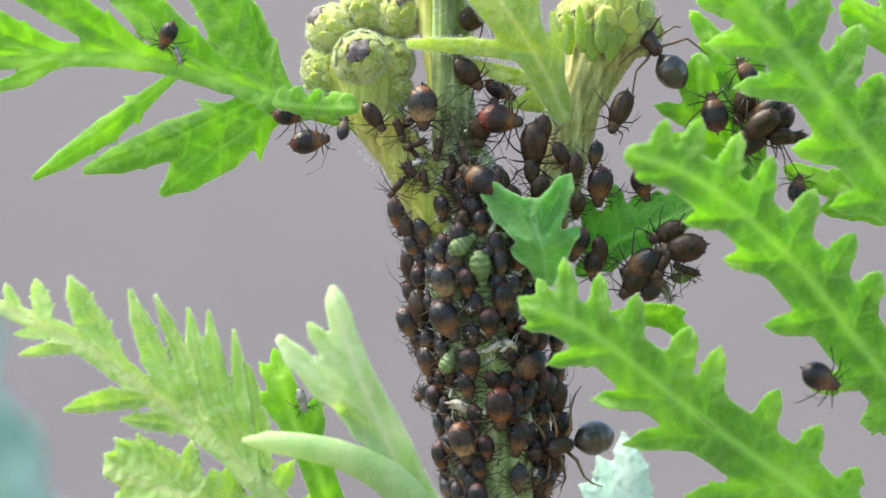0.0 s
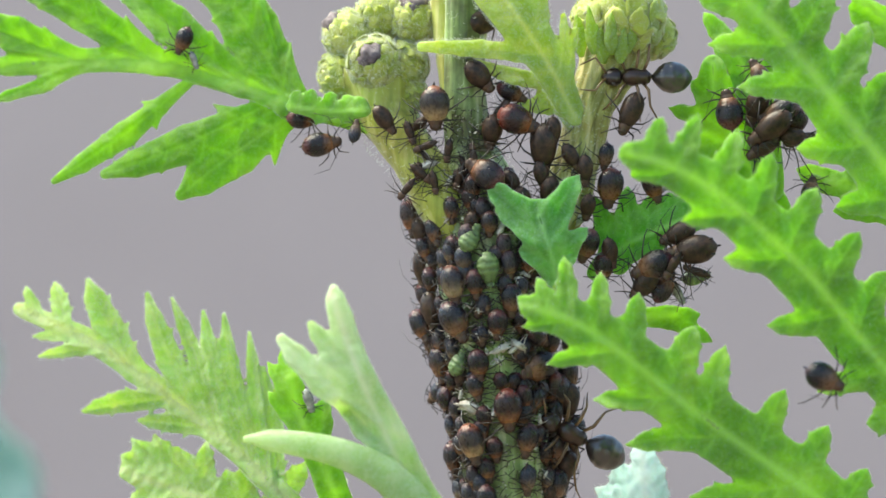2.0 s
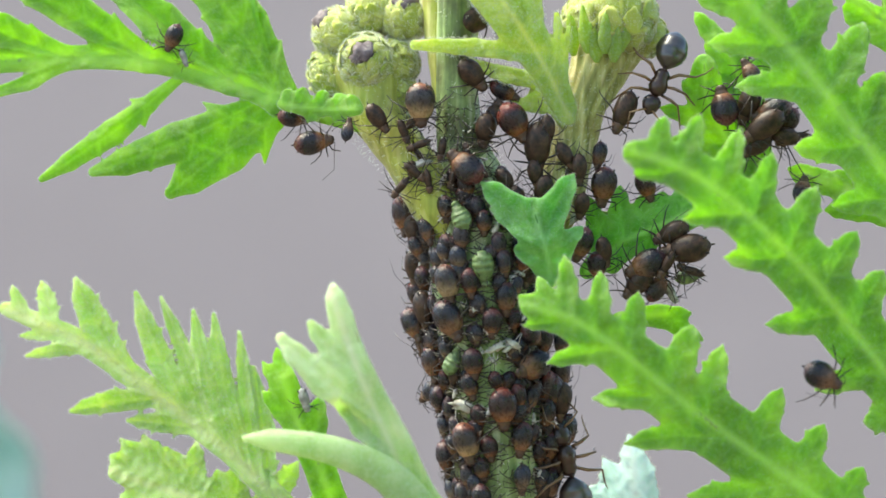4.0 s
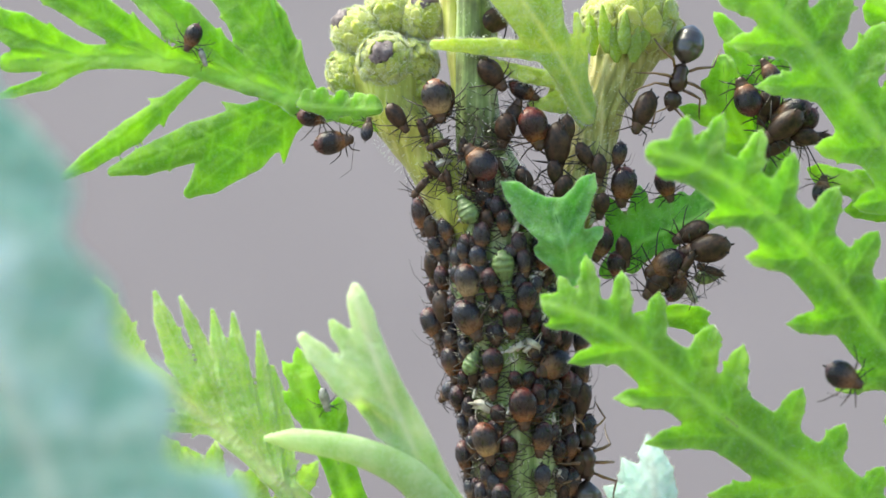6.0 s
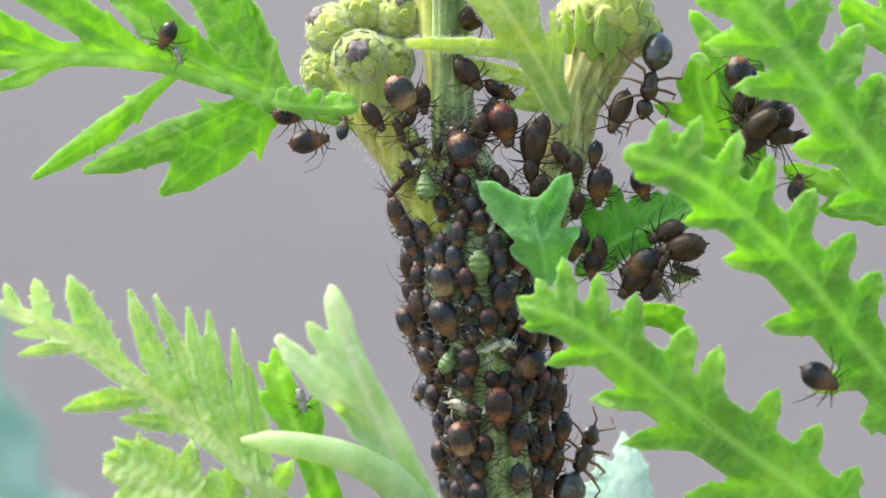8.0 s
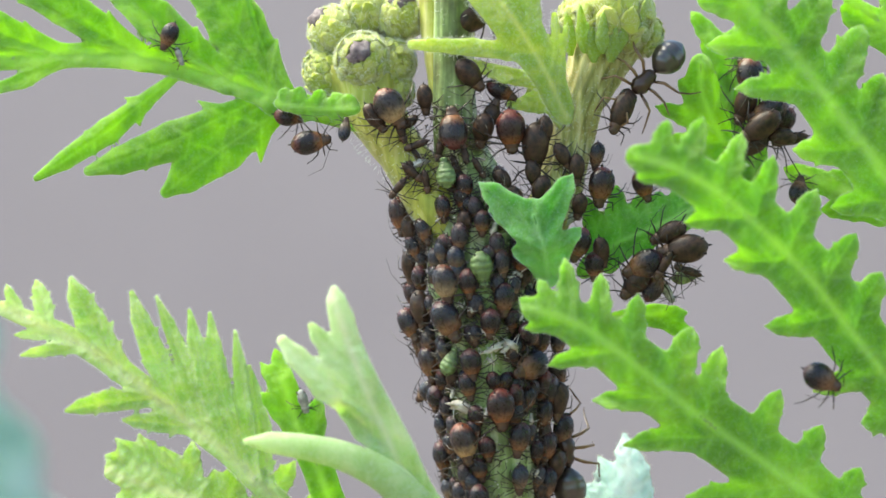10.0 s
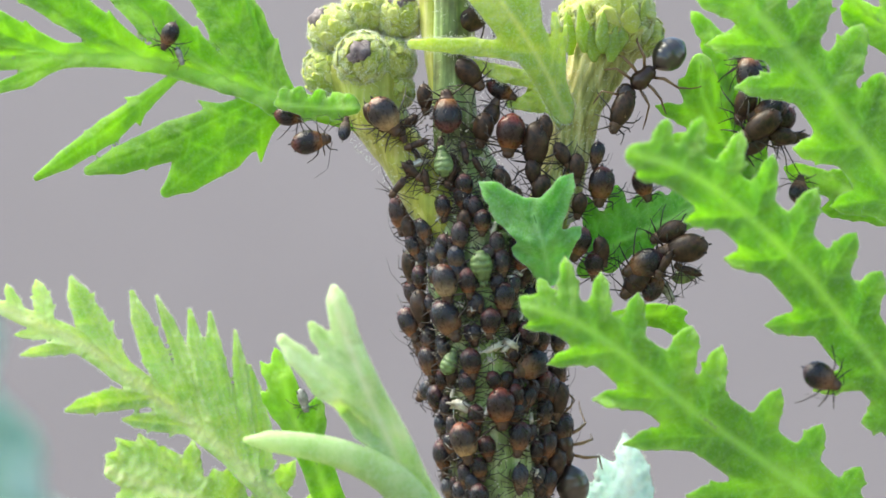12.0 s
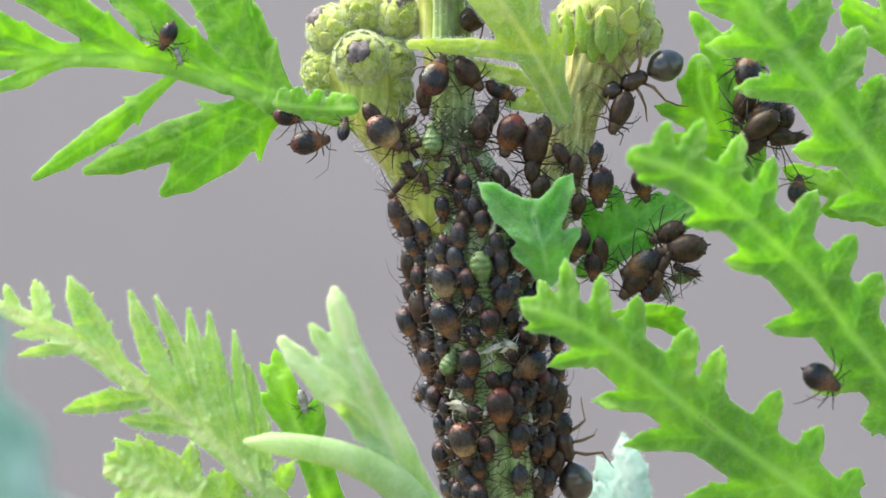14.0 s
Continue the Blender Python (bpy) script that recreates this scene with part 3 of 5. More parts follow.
bud((-2.37, 0.9, 8.33), 1.2, (0.5, -0.9, -0.1), 0)
bud((-3.64, 1.4, 6.97), 1.15, (-0.1, -1, -0.5), 0)
bud((-4.85, 1.6, 6.8), 0.95, (-0.7, -0.8, -0.4), 0)
bud((-2.21, 0.9, 7.07), 0.95, (0.5, -0.9, -0.5), 0)
bud((7.54, 0.2, 10.41), 1.9, (0, -0.7, 0.9), 0.45, "woolly yellow-green flower bud with a dark crown")
bud((6.2, 1.2, 10.36), 1.2, (-0.5, -0.6, 0.8), 0)
bud((8.74, 1.4, 9.62), 1.1, (0.9, -0.4, 0.3), 0)



def around(c, r, count, low=-1.0):
    out = []
    while len(out) < count:
        d = Vector((rng.gauss(0, 1), rng.gauss(0, 1), rng.gauss(0, 1))).normalized()
        if d.y < 0.3:
            out.append((Vector(c) + d * r, d))
    return out


def along(points, radii, count):
    pts, out = glide(points, 8), []
    for k in range(count):
        f = rng.random() * 0.999
        i = int(f * (len(pts) - 1))
        g = f * (len(radii) - 1)
        r = radii[int(g)] + (radii[int(g) + 1] - radii[int(g)]) * (g - int(g))
        way = (pts[i + 1] - pts[i]).normalized()
        a = rng.uniform(0, 2 * math.pi)
        side = way.cross(Vector((0, -1, 0))).normalized()
        d = side * math.cos(a) + side.cross(way) * math.sin(a)
        out.append((pts[i].lerp(pts[i + 1], rng.random()) + d * r * 0.98, d))
    return out


wool(plant, around((-3.61, 0.2, 8.41), 1.24, 3000) + around((-5.11, 1.6, 7.99), 1.19, 2200) + around((-4.9, 1.4, 9.75), 1.15, 2200) + around((-3.51, 1.5, 10.64), 1.1, 1600) + around((-1.99, 1.2, 10.36), 1.06, 1600)
     + around((-2.37, 0.9, 8.33), 1.1, 1800) + around((-3.64, 1.4, 6.97), 1.06, 1200) + around((-4.85, 1.6, 6.8), 0.88, 900) + around((-2.21, 0.9, 7.07), 0.88, 900)
     + around((7.54, 0.2, 10.41), 1.74, 2600) + around((6.2, 1.2, 10.36), 1.1, 700) + around((8.74, 1.4, 9.62), 1.01, 700), 0.14)
wool(plant, along([(-0.35, -0.6, 2.02), (-2.1, -0.3, 4.14), (-3.36, 0.6, 5.93), (-3.64, 1.6, 7.86)], [1.25, 1.05, 1.3, 2.1], 700)
     + along([(4.76, -0.3, 1.77), (5.59, -0.2, 4.27), (5.95, 0, 6.28), (6.8, 0.6, 8.31), (7.33, 1, 9.84)], [1.05, 0.9, 0.95, 1.3, 1.7], 1400)
     + along([(2.0, 0, -11), (1.5, 0, 0), (0.75, 0, 5), (0.4, 0, 12)], [1.95, 2.3, 1.2, 0.8], 900), 0.2)

for x0, y0, x1, y1, d in ((1008, 98, 1000, 22, -0.6), (1032, 96, 1022, 12, -1.4), (1062, 98, 1062, 24, -1.7), (1090, 94, 1102, 22, -1.5), (1114, 84, 1138, 18, -0.8), (1048, 112, 1042, 50, -1.3), (1076, 112, 1084, 52, -1.5)):
    bm = bmesh.new()
    a, b = Vector(((x0 - 784) / 40, d + 0.4, (441 - y0) / 40)), Vector(((x1 - 784) / 40, d, (441 - y1) / 40))
    blade(bm, a, b, 0.42, 2, 0.15, (0, -1, 0), -0.35, -0.05, 0.6, 0.1, 0.8)
    part("bract", bm, LEAF_CREAM, plant, "narrow pale bract", home=a)

# leaf at the left bud: spreading away to the side
frond(plant, [(-3.61, 0.5, 5.7), (-7.18, 0.5, 6.65), (-9.25, 0.7, 7.39), (-12.18, 0.9, 8.28), (-14.71, 1.1, 8.64), (-17.38, 1.3, 8.65), (-20.57, 1.5, 8.46)], [0.35, 0.5, 0.5, 0.5, 0.45, 0.4], [0.5, 0.5, 0.5, 0.5, 0.5, 0.45], [
    (0.179, -11.79, 13.14, 1.41, 4, -0.6), (0.175, -8.69, 11.34, 0.65, 1, -0.3), (0.358, -15.89, 12.81, 1.06, 3, -0.4), (0.583, -20.7, 12.59, 1.01, 3, -0.3), (0.825, -22.81, 10.87, 0.96, 3, 0), (0.779, -21.29, 6.78, 0.4, 1, 0)],
    LEAF, VEIN, "bright green divided leaf with toothed lobes", hairs=0.05, tooth=0.6, thick=0.1, fold=0.55, quilt=0.05, waist=0.85, web=0.06, lean=0.4, crisp=0.06, foot=0.7, rise=0.2, grain=0.09)
frond(plant, [(-5.62, 0.4, 5.97), (-7.13, 0.5, 6.4), (-9.64, 0.6, 7.06), (-12.17, 0.8, 7.82)], [0.2, 0.24, 0.24, 0.2], None, [
    (0.308, -12.54, 2.41, 1.25, 2, 0.2), (0.492, -15.94, 3.41, 1.05, 3, -0.2), (0.967, -18.16, 3.09, 0.68, 2, -0.3)],
    LEAF, VEIN, "lower row of bright green toothed leaflets", hairs=0.05, tooth=0.8, thick=0.09, fold=-0.22, quilt=0.05, waist=0.85, web=0.04, lean=0.3, foot=0.35, end=0.22, grain=0.09, rise=0.1, spread=0.8)
frond(plant, [(-7.32, -0.6, 6.45), (-5.82, -0.7, 6.24), (-3.95, -0.8, 6.19)], [0.12, 0.1, 0.06], [0.18, 0.25, 0.2], [
    (0.125, -7.14, 7.04, 0.4, 1, 0), (0.3, -6.32, 7.12, 0.5, 1, 0), (0.575, -5.45, 6.99, 0.5, 1, 0), (0.775, -4.65, 6.84, 0.45, 1, 0), (0.9, -4.08, 6.74, 0.4, 1, 0), (0.425, -5.95, 5.8, 0.45, 1, 0),
    (0.775, -4.77, 5.84, 0.4, 1, 0), (0.875, -3.78, 6.29, 0.4, 1, 0)],
    LEAF_FRONT, VEIN, "small frilled bright green leaf", hairs=0.05, tooth=0.1, fold=0.3, quilt=0.06, waist=0.6, web=0.06, crisp=0.08)

# downy leaf low on the side
frond(plant, [(-4.08, -0.6, -14.16), (-6.07, -0.8, -12.16), (-8.05, -0.9, -10.36), (-9.55, -0.7, -8.93), (-12.08, -0.2, -7.01), (-14.62, 0.2, -5.11), (-16.92, 0.6, -3.74), (-19.73, 0.9, -2.57)], [0.5, 0.45, 0.4, 0.34, 0.28, 0.2], [0.4, 0.45, 0.45, 0.45, 0.5, 0.5, 0.45, 0.3], [
    (0.95, -19.51, -1.53, 0.38, 1, 0), (0.893, -18.19, -1.33, 0.55, 2, 0), (0.7, -16.62, -1.18, 0.95, 4, 0), (0.521, -13.91, -1.8, 0.75, 4, 0), (0.482, -12.8, -2.02, 0.55, 4, 0.5), (0.396, -11.29, -2.61, 0.67, 5, 0),
    (0.35, -10.42, -2.74, 0.65, 5, 0.5), (0.3, -9.3, -3.55, 0.55, 4, 0.9), (0.261, -8.67, -5.11, 0.42, 3, 1.2), (0.857, -19.13, -3.79, 0.35, 2, 0), (0.793, -18.81, -4.69, 0.4, 2, 0), (0.607, -16.87, -7.16, 0.67, 3, 0.7),
    (0.511, -14.28, -7.54, 0.6, 2, 0.7)],
    LEAF_YELLOW, VEIN_PALE, "downy yellow-green divided leaf", hairs=0.09, nap=0.4, tooth=0.85, thick=0.1, fold=0.6, quilt=0.05, lean=0.35, waist=0.74, web=0.03, crisp=0.05, foot=0.8, spread=0.6, grain=0.07, rise=0.1)
frond(plant, [(0.4, 0, -18.98), (-6.58, -0.5, -12.56), (-11.33, -0.3, -10.95), (-14.73, 0, -9.85)], [0.35, 0.3, 0.25, 0.15], [0.5, 0.6, 0.6, 0.3], [
    (0.825, -15.02, -9.1, 0.7, 4, 0.2), (0.725, -14.6, -8.35, 0.6, 4, 0.3), (0.658, -13.6, -8.18, 0.65, 5, 0.3), (0.625, -12.46, -8.71, 0.5, 4, 0.1), (0.633, -11.13, -8.41, 0.5, 4, 0), (0.525, -8.77, -8.69, 0.55, 5, -0.1),
    (0.525, -10.17, -9.67, 0.5, 4, -0.4), (0.442, -6.56, -9.3, 0.6, 5, -0.3), (0.8, -14.6, -11.23, 0.55, 4, 0.2), (0.342, -4.83, -10.19, 0.5, 4, 0), (0.408, -7.92, -9.66, 0.55, 4, -0.5)],
    LEAF_YELLOW, VEIN_PALE, "crinkled downy yellow-green leaf", hairs=0.1, nap=0.35, tooth=0.8, thick=0.14, fold=0.6, quilt=0.156, lean=0.8, rise=0.2)
frond(plant, [(-1.09, -1, -13.88), (-4.27, -2.5, -12.01), (-5.59, -3.2, -9.14), (-6.44, -3.5, -7.29), (-6.92, -3.6, -5.58)], [0.4, 0.25, 0.16, 0.08], [0.5, 0.6, 0.6, 0.55, 0.4], [
    (0.887, -7.31, -4.26, 0.41, 1, 0), (0.8, -7.94, -4.85, 0.37, 1, 0), (0.662, -7.93, -6.12, 0.39, 1, 0), (0.569, -7.66, -6.61, 0.34, 1, 0), (0.544, -5.47, -6.32, 0.49, 1, 0), (0.419, -5.85, -7.8, 0.59, 1, 0)],
    LEAF, VEIN, "green toothed leaf in half shade", hairs=0.05, tooth=0.4, waist=0.9)
frond(plant, [(1.11, -5, -14.92), (-0.33, -6, -12.18), (-1.33, -6.6, -10.51), (-2.23, -7.1, -8.28), (-3.17, -7.4, -6.13), (-4, -7.4, -4), (-4.59, -7.4, -2.11)], [0.3, 0.25, 0.2, 0.15, 0.1, 0.06], [1.1, 1.0, 0.9, 0.8, 0.6, 0.45, 0.3], [
    (0.812, -4.66, -1.52, 0.47, 0, 0), (0.721, -5.65, -3.09, 0.52, 1, -0.3), (0.583, -6.94, -3.66, 0.71, 1, -0.6), (0.483, -4.49, -6.31, 0.62, 1, 0.9)],
    LEAF_PALE, VEIN_PALE, "pale green downy leaf seen from below", hairs=0.08, nap=0.3, tooth=0.3, thick=0.2, fold=0.35, quilt=0.05, end=0.35, waist=0.85, web=0.08, crisp=0.1)
bm = bmesh.new()
tube(bm, glide([(-0.57, -7.2, -11.6), (-2.22, -7.6, -9.67), (-4.34, -7.8, -8.59), (-6.7, -7.8, -8.12), (-8.4, -7.8, -8)], 6), [0.85, 0.8, 0.7, 0.62, 0.54, 0.45, 0.1], 12, 0.6)
part("leaflet", bm, LEAF_PALE, plant, "thick pale downy curled leaf lobe", home=(-0.57, -7.2, -11.6))

# small leaves at the fork
frond(plant, [(4.55, -1.6, -1.21), (4.31, -2.9, 0.02), (3.86, -3.3, 1.49)], [0.18, 0.14, 0.1], [0.4, 0.75, 0.65], [
    (0.588, 1.49, 2.94, 0.73, 0, 0), (0.637, 5.57, 3.28, 0.68, 0, 0), (0.5, 1.95, 1.73, 0.37, 0, -0.3), (0.412, 5.92, 0.95, 0.42, 1, -0.2), (0.6, 3.69, 1.98, 0.83, 0, 0), (0.263, 2.98, 0.02, 0.49, 1, 0.2),
    (0.263, 5.37, 0.02, 0.44, 1, 0.2)],
    LEAF_EMERALD, LEAF_EMERALD, "small emerald green three-lobed leaf", hairs=0.05, nap=0.2, tooth=0.2, thick=0.12, fold=0.35, quilt=0.07, web=0.09, waist=0.85, foot=1.1, end=0.05, rise=0.15)
frond(plant, [(6.14, -0.2, -0.97), (7.5, -0.5, 0.22), (9.35, -0.7, 1.07), (11.32, -1, 1.96)], [0.2, 0.15, 0.1], [0.3, 0.6, 0.7, 0.6], [
    (0.208, 6.12, 2.44, 0.55, 1, -0.2), (0.4, 7.61, 2.86, 0.6, 1, -0.2), (0.533, 8.56, 2.39, 0.5, 1, -0.1), (0.692, 9.47, 2.51, 0.55, 1, -0.1), (0.817, 10.54, 2.88, 0.6, 1, 0), (0.308, 7.27, -0.92, 0.6, 1, 0.3),
    (0.583, 8.63, -0.22, 0.5, 1, 0.3), (0.408, 7.76, -0.35, 0.55, 1, 0.3)],
    LEAF_DEEP, LEAF_DEEP, "small deep green toothed leaf under the buds", hairs=0.05, nap=0.2, tooth=0.4, thick=0.1, fold=0.2, quilt=0.07, web=0.07, waist=0.8, foot=1.2, rise=0.3)
frond(plant, [(7.43, 0.6, -2.99), (8.7, 0.8, -2.89), (9.71, 0.8, -2.79)], [0.3, 0.25, 0.15], None, [
    (0.4, 10.81, -2.79, 0.5, 3, 0), (0.838, 11.34, -4, 0.4, 2, -0)],
    LEAF, LEAF, "small green leaf tip", tooth=0.45, thick=0.096, fold=0.15, quilt=0.06, web=0.1, waist=0.75, hairs=0.05)
frond(plant, [(5.36, -1, 5.86), (4.98, -1.3, 6.59), (4.4, -1.6, 7.81), (3.35, -2, 9.51), (1.62, -2.2, 11.96)], [0.12, 0.1, 0.1, 0.08], [0.35, 0.5, 0.62, 0.9, 1.1], [
    (0.619, -1.63, 9.02, 0.44, 3, 0.5), (0.431, 4.84, 10.45, 0.27, 1, -0.2), (0.212, 5.35, 9.88, 0.25, 1, -0.1), (0.769, 1.01, 11.48, 0.59, 2, 0), (0.694, 3.85, 11.61, 0.54, 2, 0)],
    LEAF_CREAM, VEIN_PALE, "pale yellow-green downy leaf beneath the buds", hairs=0.14, nap=0.4, tooth=0.25, thick=0.2, fold=0.2, quilt=0.08, end=0.5, waist=0.85, web=0.06, crisp=0.1, foot=1.1, rise=0.2)
frond(plant, [(5.38, -0.6, 5.63), (5, -0.7, 6.37), (4.5, -0.8, 7.36), (4, -0.9, 8.35)], [0.12, 0.1, 0.08], [0.4, 0.5, 0.5, 0.4], [
    (0.667, 0.85, 8.31, 0.42, 2, 0.1), (0.325, 2.69, 6.43, 0.4, 2, 0.2), (0.442, 3.51, 6.7, 0.37, 1, 0.3)],
    LEAF_CREAM, VEIN_PALE, "pale downy lower lobes of the leaf beneath the buds", hairs=0.14, nap=0.4, tooth=0.3, thick=0.18, fold=0.25, quilt=0.08, end=0.5, waist=0.85, web=0.05, foot=1)
frond(plant, [(14.88, 2.2, 0.53), (13.45, 1.8, 3.06), (12.13, 1.2, 5.45), (11.47, 0.8, 6.94), (11.39, 0.5, 8.3)], [0.25, 0.2, 0.15, 0.08], [0.6, 0.75, 0.8, 0.7, 0.4], [
    (0.5, 9.43, 6.43, 0.5, 1, 0), (0.662, 10.47, 7.57, 0.45, 1, 0), (0.725, 11.47, 8.63, 0.55, 1, 0), (0.569, 12.7, 7.96, 0.65, 1, 0), (0.425, 9.69, 4.77, 0.66, 2, 0), (0.375, 13.8, 6.85, 0.76, 2, 0)],
    LEAF_FRONT, VEIN, "green toothed leaf behind the ants", hairs=0.04, tooth=0.5, thick=0.09, fold=0.2, quilt=0.05, waist=0.85, foot=1.2, end=0.06, rise=0.2)
frond(plant, [(13.93, 1.6, 2.81), (13.48, 1.4, 6.09), (12.76, 1.2, 8.22), (11.86, 1, 9.59)], [0.2, 0.16, 0.1], [0.6, 0.7, 0.65, 0.3], [
    (0.875, 11.01, 10.61, 0.45, 1, 0), (0.667, 11.45, 9.15, 0.45, 1, 0), (0.717, 13.46, 10.16, 0.55, 1, 0), (0.433, 14.16, 8.73, 0.61, 1, 0)],
    LEAF_FRONT, VEIN, "green toothed leaf tip behind the ants", hairs=0.04, tooth=0.5, thick=0.09, fold=0.2, quilt=0.05, waist=0.85, foot=1.2, end=0.06)
frond(plant, [(9.35, 3, -13), (8.45, 3, -11.21), (8.17, 3, -8.91)], [0.4, 0.3, 0.2], None, [
    (0.275, 8.11, -8.24, 0.85, 5, -0.2), (0.312, 6.92, -9.28, 0.7, 4, -0.6), (0.225, 8.78, -9.17, 0.6, 4, 0), (0.338, 6.1, -10.6, 0.7, 4, -0.6)],
    LEAF_WHITE, LEAF_WHITE, "blue-white woolly young leaf", hairs=0.1, nap=0.5, tooth=0.9, thick=0.3, fold=0.25, quilt=0.22, lean=0.25)

# ---- the neighbouring plant, nearer to the camera ----
plant2 = thing("tansy_plant", (28, -4, -350), "neighbouring green tansy plant with feathery toothed leaves", "plant")
bm = bmesh.new()
tube(bm, [(28, -4, -350), (28, -4, -100), (27.5, -4, -20), (27, -4, 16)], [2.4, 2.2, 1.8, 1.2], 24, 1, 8, 0.05)
part("stem", bm, STEM, plant2, "ribbed green stem")
frond(plant2, [(28, -4, -16.5), (18.93, -4.8, -5.48), (17.21, -5.4, -3.39), (15.66, -6.3, -1.48), (13.88, -7.4, 0.26), (11.87, -8.6, 1.97), (9.69, -9.6, 3.28), (7.9, -10.2, 3.82)], [0.34, 0.3, 0.28, 0.24, 0.2, 0.15, 0.08], [1.0, 1.2, 1.3, 1.3, 1.2, 1.05, 0.85, 0.45], [
    (0.932, 9.2, 5.32, 0.46, 1, 0), (0.85, 10.69, 5.45, 0.51, 1, 0), (0.754, 12.36, 4.87, 0.56, 1, 0), (0.643, 13.77, 3.94, 0.61, 1, 0), (0.532, 15.69, 2.56, 0.71, 2, 0), (0.407, 17.47, 0.69, 0.72, 2, 0),
    (0.268, 18.66, -0.94, 0.77, 2, 0), (0.146, 19.94, -3.11, 0.72, 2, 0), (0.932, 7.57, 3.65, 0.42, 1, 0), (0.839, 7.88, 2.96, 0.37, 1, 0), (0.661, 9.98, 1.13, 0.52, 2, 0), (0.521, 11.73, -0.45, 0.57, 2, 0),
    (0.332, 13.58, -3.26, 0.62, 2, 0), (0.15, 15.71, -6.06, 0.58, 2, 0), (0.118, 17.83, -7.42, 0.68, 3, 0)],
    LEAF_FRONT, VEIN, "bright green feathery leaf with toothed leaflets", hairs=0.05, nap=0.3, tooth=0.95, thick=0.09, fold=0.2, quilt=0.06, lean=0.35, web=0.06, waist=0.85, foot=1.35, end=0.08, rise=0.12)
frond(plant2, [(28, -4, -19.5), (17.36, -4.2, -11.74), (14.89, -4.6, -9.94), (12.92, -5, -8.58), (10.7, -5.6, -6.98), (8.74, -6.2, -5.42), (7.04, -6.8, -4.07), (5.36, -7.3, -3.01), (3.69, -7.6, -2.48)], [0.34, 0.3, 0.28, 0.26, 0.24, 0.2, 0.15, 0.08], [1.0, 1.2, 1.3, 1.3, 1.2, 1.05, 0.85, 0.45], [
    (0.938, 3.98, -1.25, 0.36, 1, 0), (0.884, 5.07, -0.33, 0.47, 1, 0), (0.803, 6.6, -1, 0.52, 1, 0), (0.697, 8.2, -1.86, 0.6, 1, 0), (0.578, 10.53, -3.28, 0.77, 2, 0), (0.475, 11.84, -4.11, 0.67, 2, 0),
    (0.356, 14.38, -5.96, 0.68, 2, 0), (0.25, 16.22, -7.52, 0.68, 2, 0), (0.141, 17.89, -9.38, 0.63, 2, 0), (0.947, 3.17, -2.06, 0.38, 1, 0), (0.85, 3.32, -3.3, 0.38, 1, 0), (0.728, 4.33, -4.88, 0.5, 1, 0),
    (0.556, 6.25, -6.4, 0.57, 2, 0), (0.419, 7.61, -8.33, 0.67, 3, 0), (0.25, 10.3, -10.57, 0.73, 3, 0), (0.131, 12.51, -12.71, 0.73, 3, 0)],
    LEAF_FRONT, VEIN, "bright green feathery leaf with toothed leaflets", hairs=0.05, nap=0.3, tooth=0.95, thick=0.09, fold=0.2, quilt=0.06, lean=0.35, web=0.06, waist=0.85, foot=1.35, end=0.08, rise=0.12)
frond(plant2, [(28, -4, -6), (21.68, -4.5, 0.02), (19.23, -4.7, 2.68), (17.76, -4.9, 4.61), (16.28, -5.1, 6.48), (14.82, -5.3, 8.32), (13.11, -5.5, 10.16), (11.42, -5.6, 11.66)], [0.36, 0.34, 0.32, 0.3, 0.28, 0.26], [1.0, 1.2, 1.3, 1.3, 1.2, 1.05, 0.85, 0.45], [
    (0.857, 10.76, 10.59, 0.67, 1, 0), (0.732, 11.11, 8.68, 0.63, 2, 0), (0.593, 12.36, 6.86, 0.67, 2, 0), (0.407, 14.86, 4.27, 0.72, 2, 0), (0.246, 16.53, 1.81, 0.73, 2, 0), (0.829, 14.44, 12.76, 0.91, 2, 0),
    (0.721, 16.26, 11.33, 0.91, 2, 0), (0.582, 17.9, 9.61, 0.87, 2, 0), (0.439, 18.77, 7.55, 0.82, 2, 0), (0.304, 20.44, 5.46, 0.82, 2, 0), (0.196, 22.15, 3.41, 0.82, 2, 0)],
    LEAF_FRONT, VEIN, "bright green feathery leaf with toothed leaflets", hairs=0.05, nap=0.3, tooth=0.95, thick=0.09, fold=0.2, quilt=0.06, lean=0.35, web=0.06, waist=0.85, foot=1.35, end=0.08, rise=0.12)
frond(plant2, [(27, -4, 12), (21.02, -2.5, 8.62), (19.05, -2.5, 9.85), (17.33, -2.5, 11.07)], [0.5, 0.4, 0.3, 0.2], None, [
    (0.492, 17.24, 10.53, 0.9, 4, -0.1), (0.383, 19.05, 11.56, 0.8, 4, -0.1)],
    LEAF, VEIN, "green leaf tip in half shade", tooth=0.45, thick=0.096, fold=0.15, quilt=0.06, web=0.1, waist=0.75, hairs=0.05)
frond(plant2, [(27, -4, 2), (20.9, 0, 1.03), (17.95, 0.4, 2.53), (15.71, 0.5, 3.41)], [0.4, 0.35, 0.3, 0.2], None, [
    (0.725, 15.09, 3.64, 0.6, 4, 0.2), (0.483, 17.2, 3.54, 0.65, 4, -0), (0.5, 16.67, 1.78, 0.55, 3, -0.2)],
    LEAF, VEIN, "green leaf in half shade", tooth=0.45, thick=0.096, fold=0.15, quilt=0.06, web=0.1, waist=0.75, hairs=0.05)

# ---- the colony ----


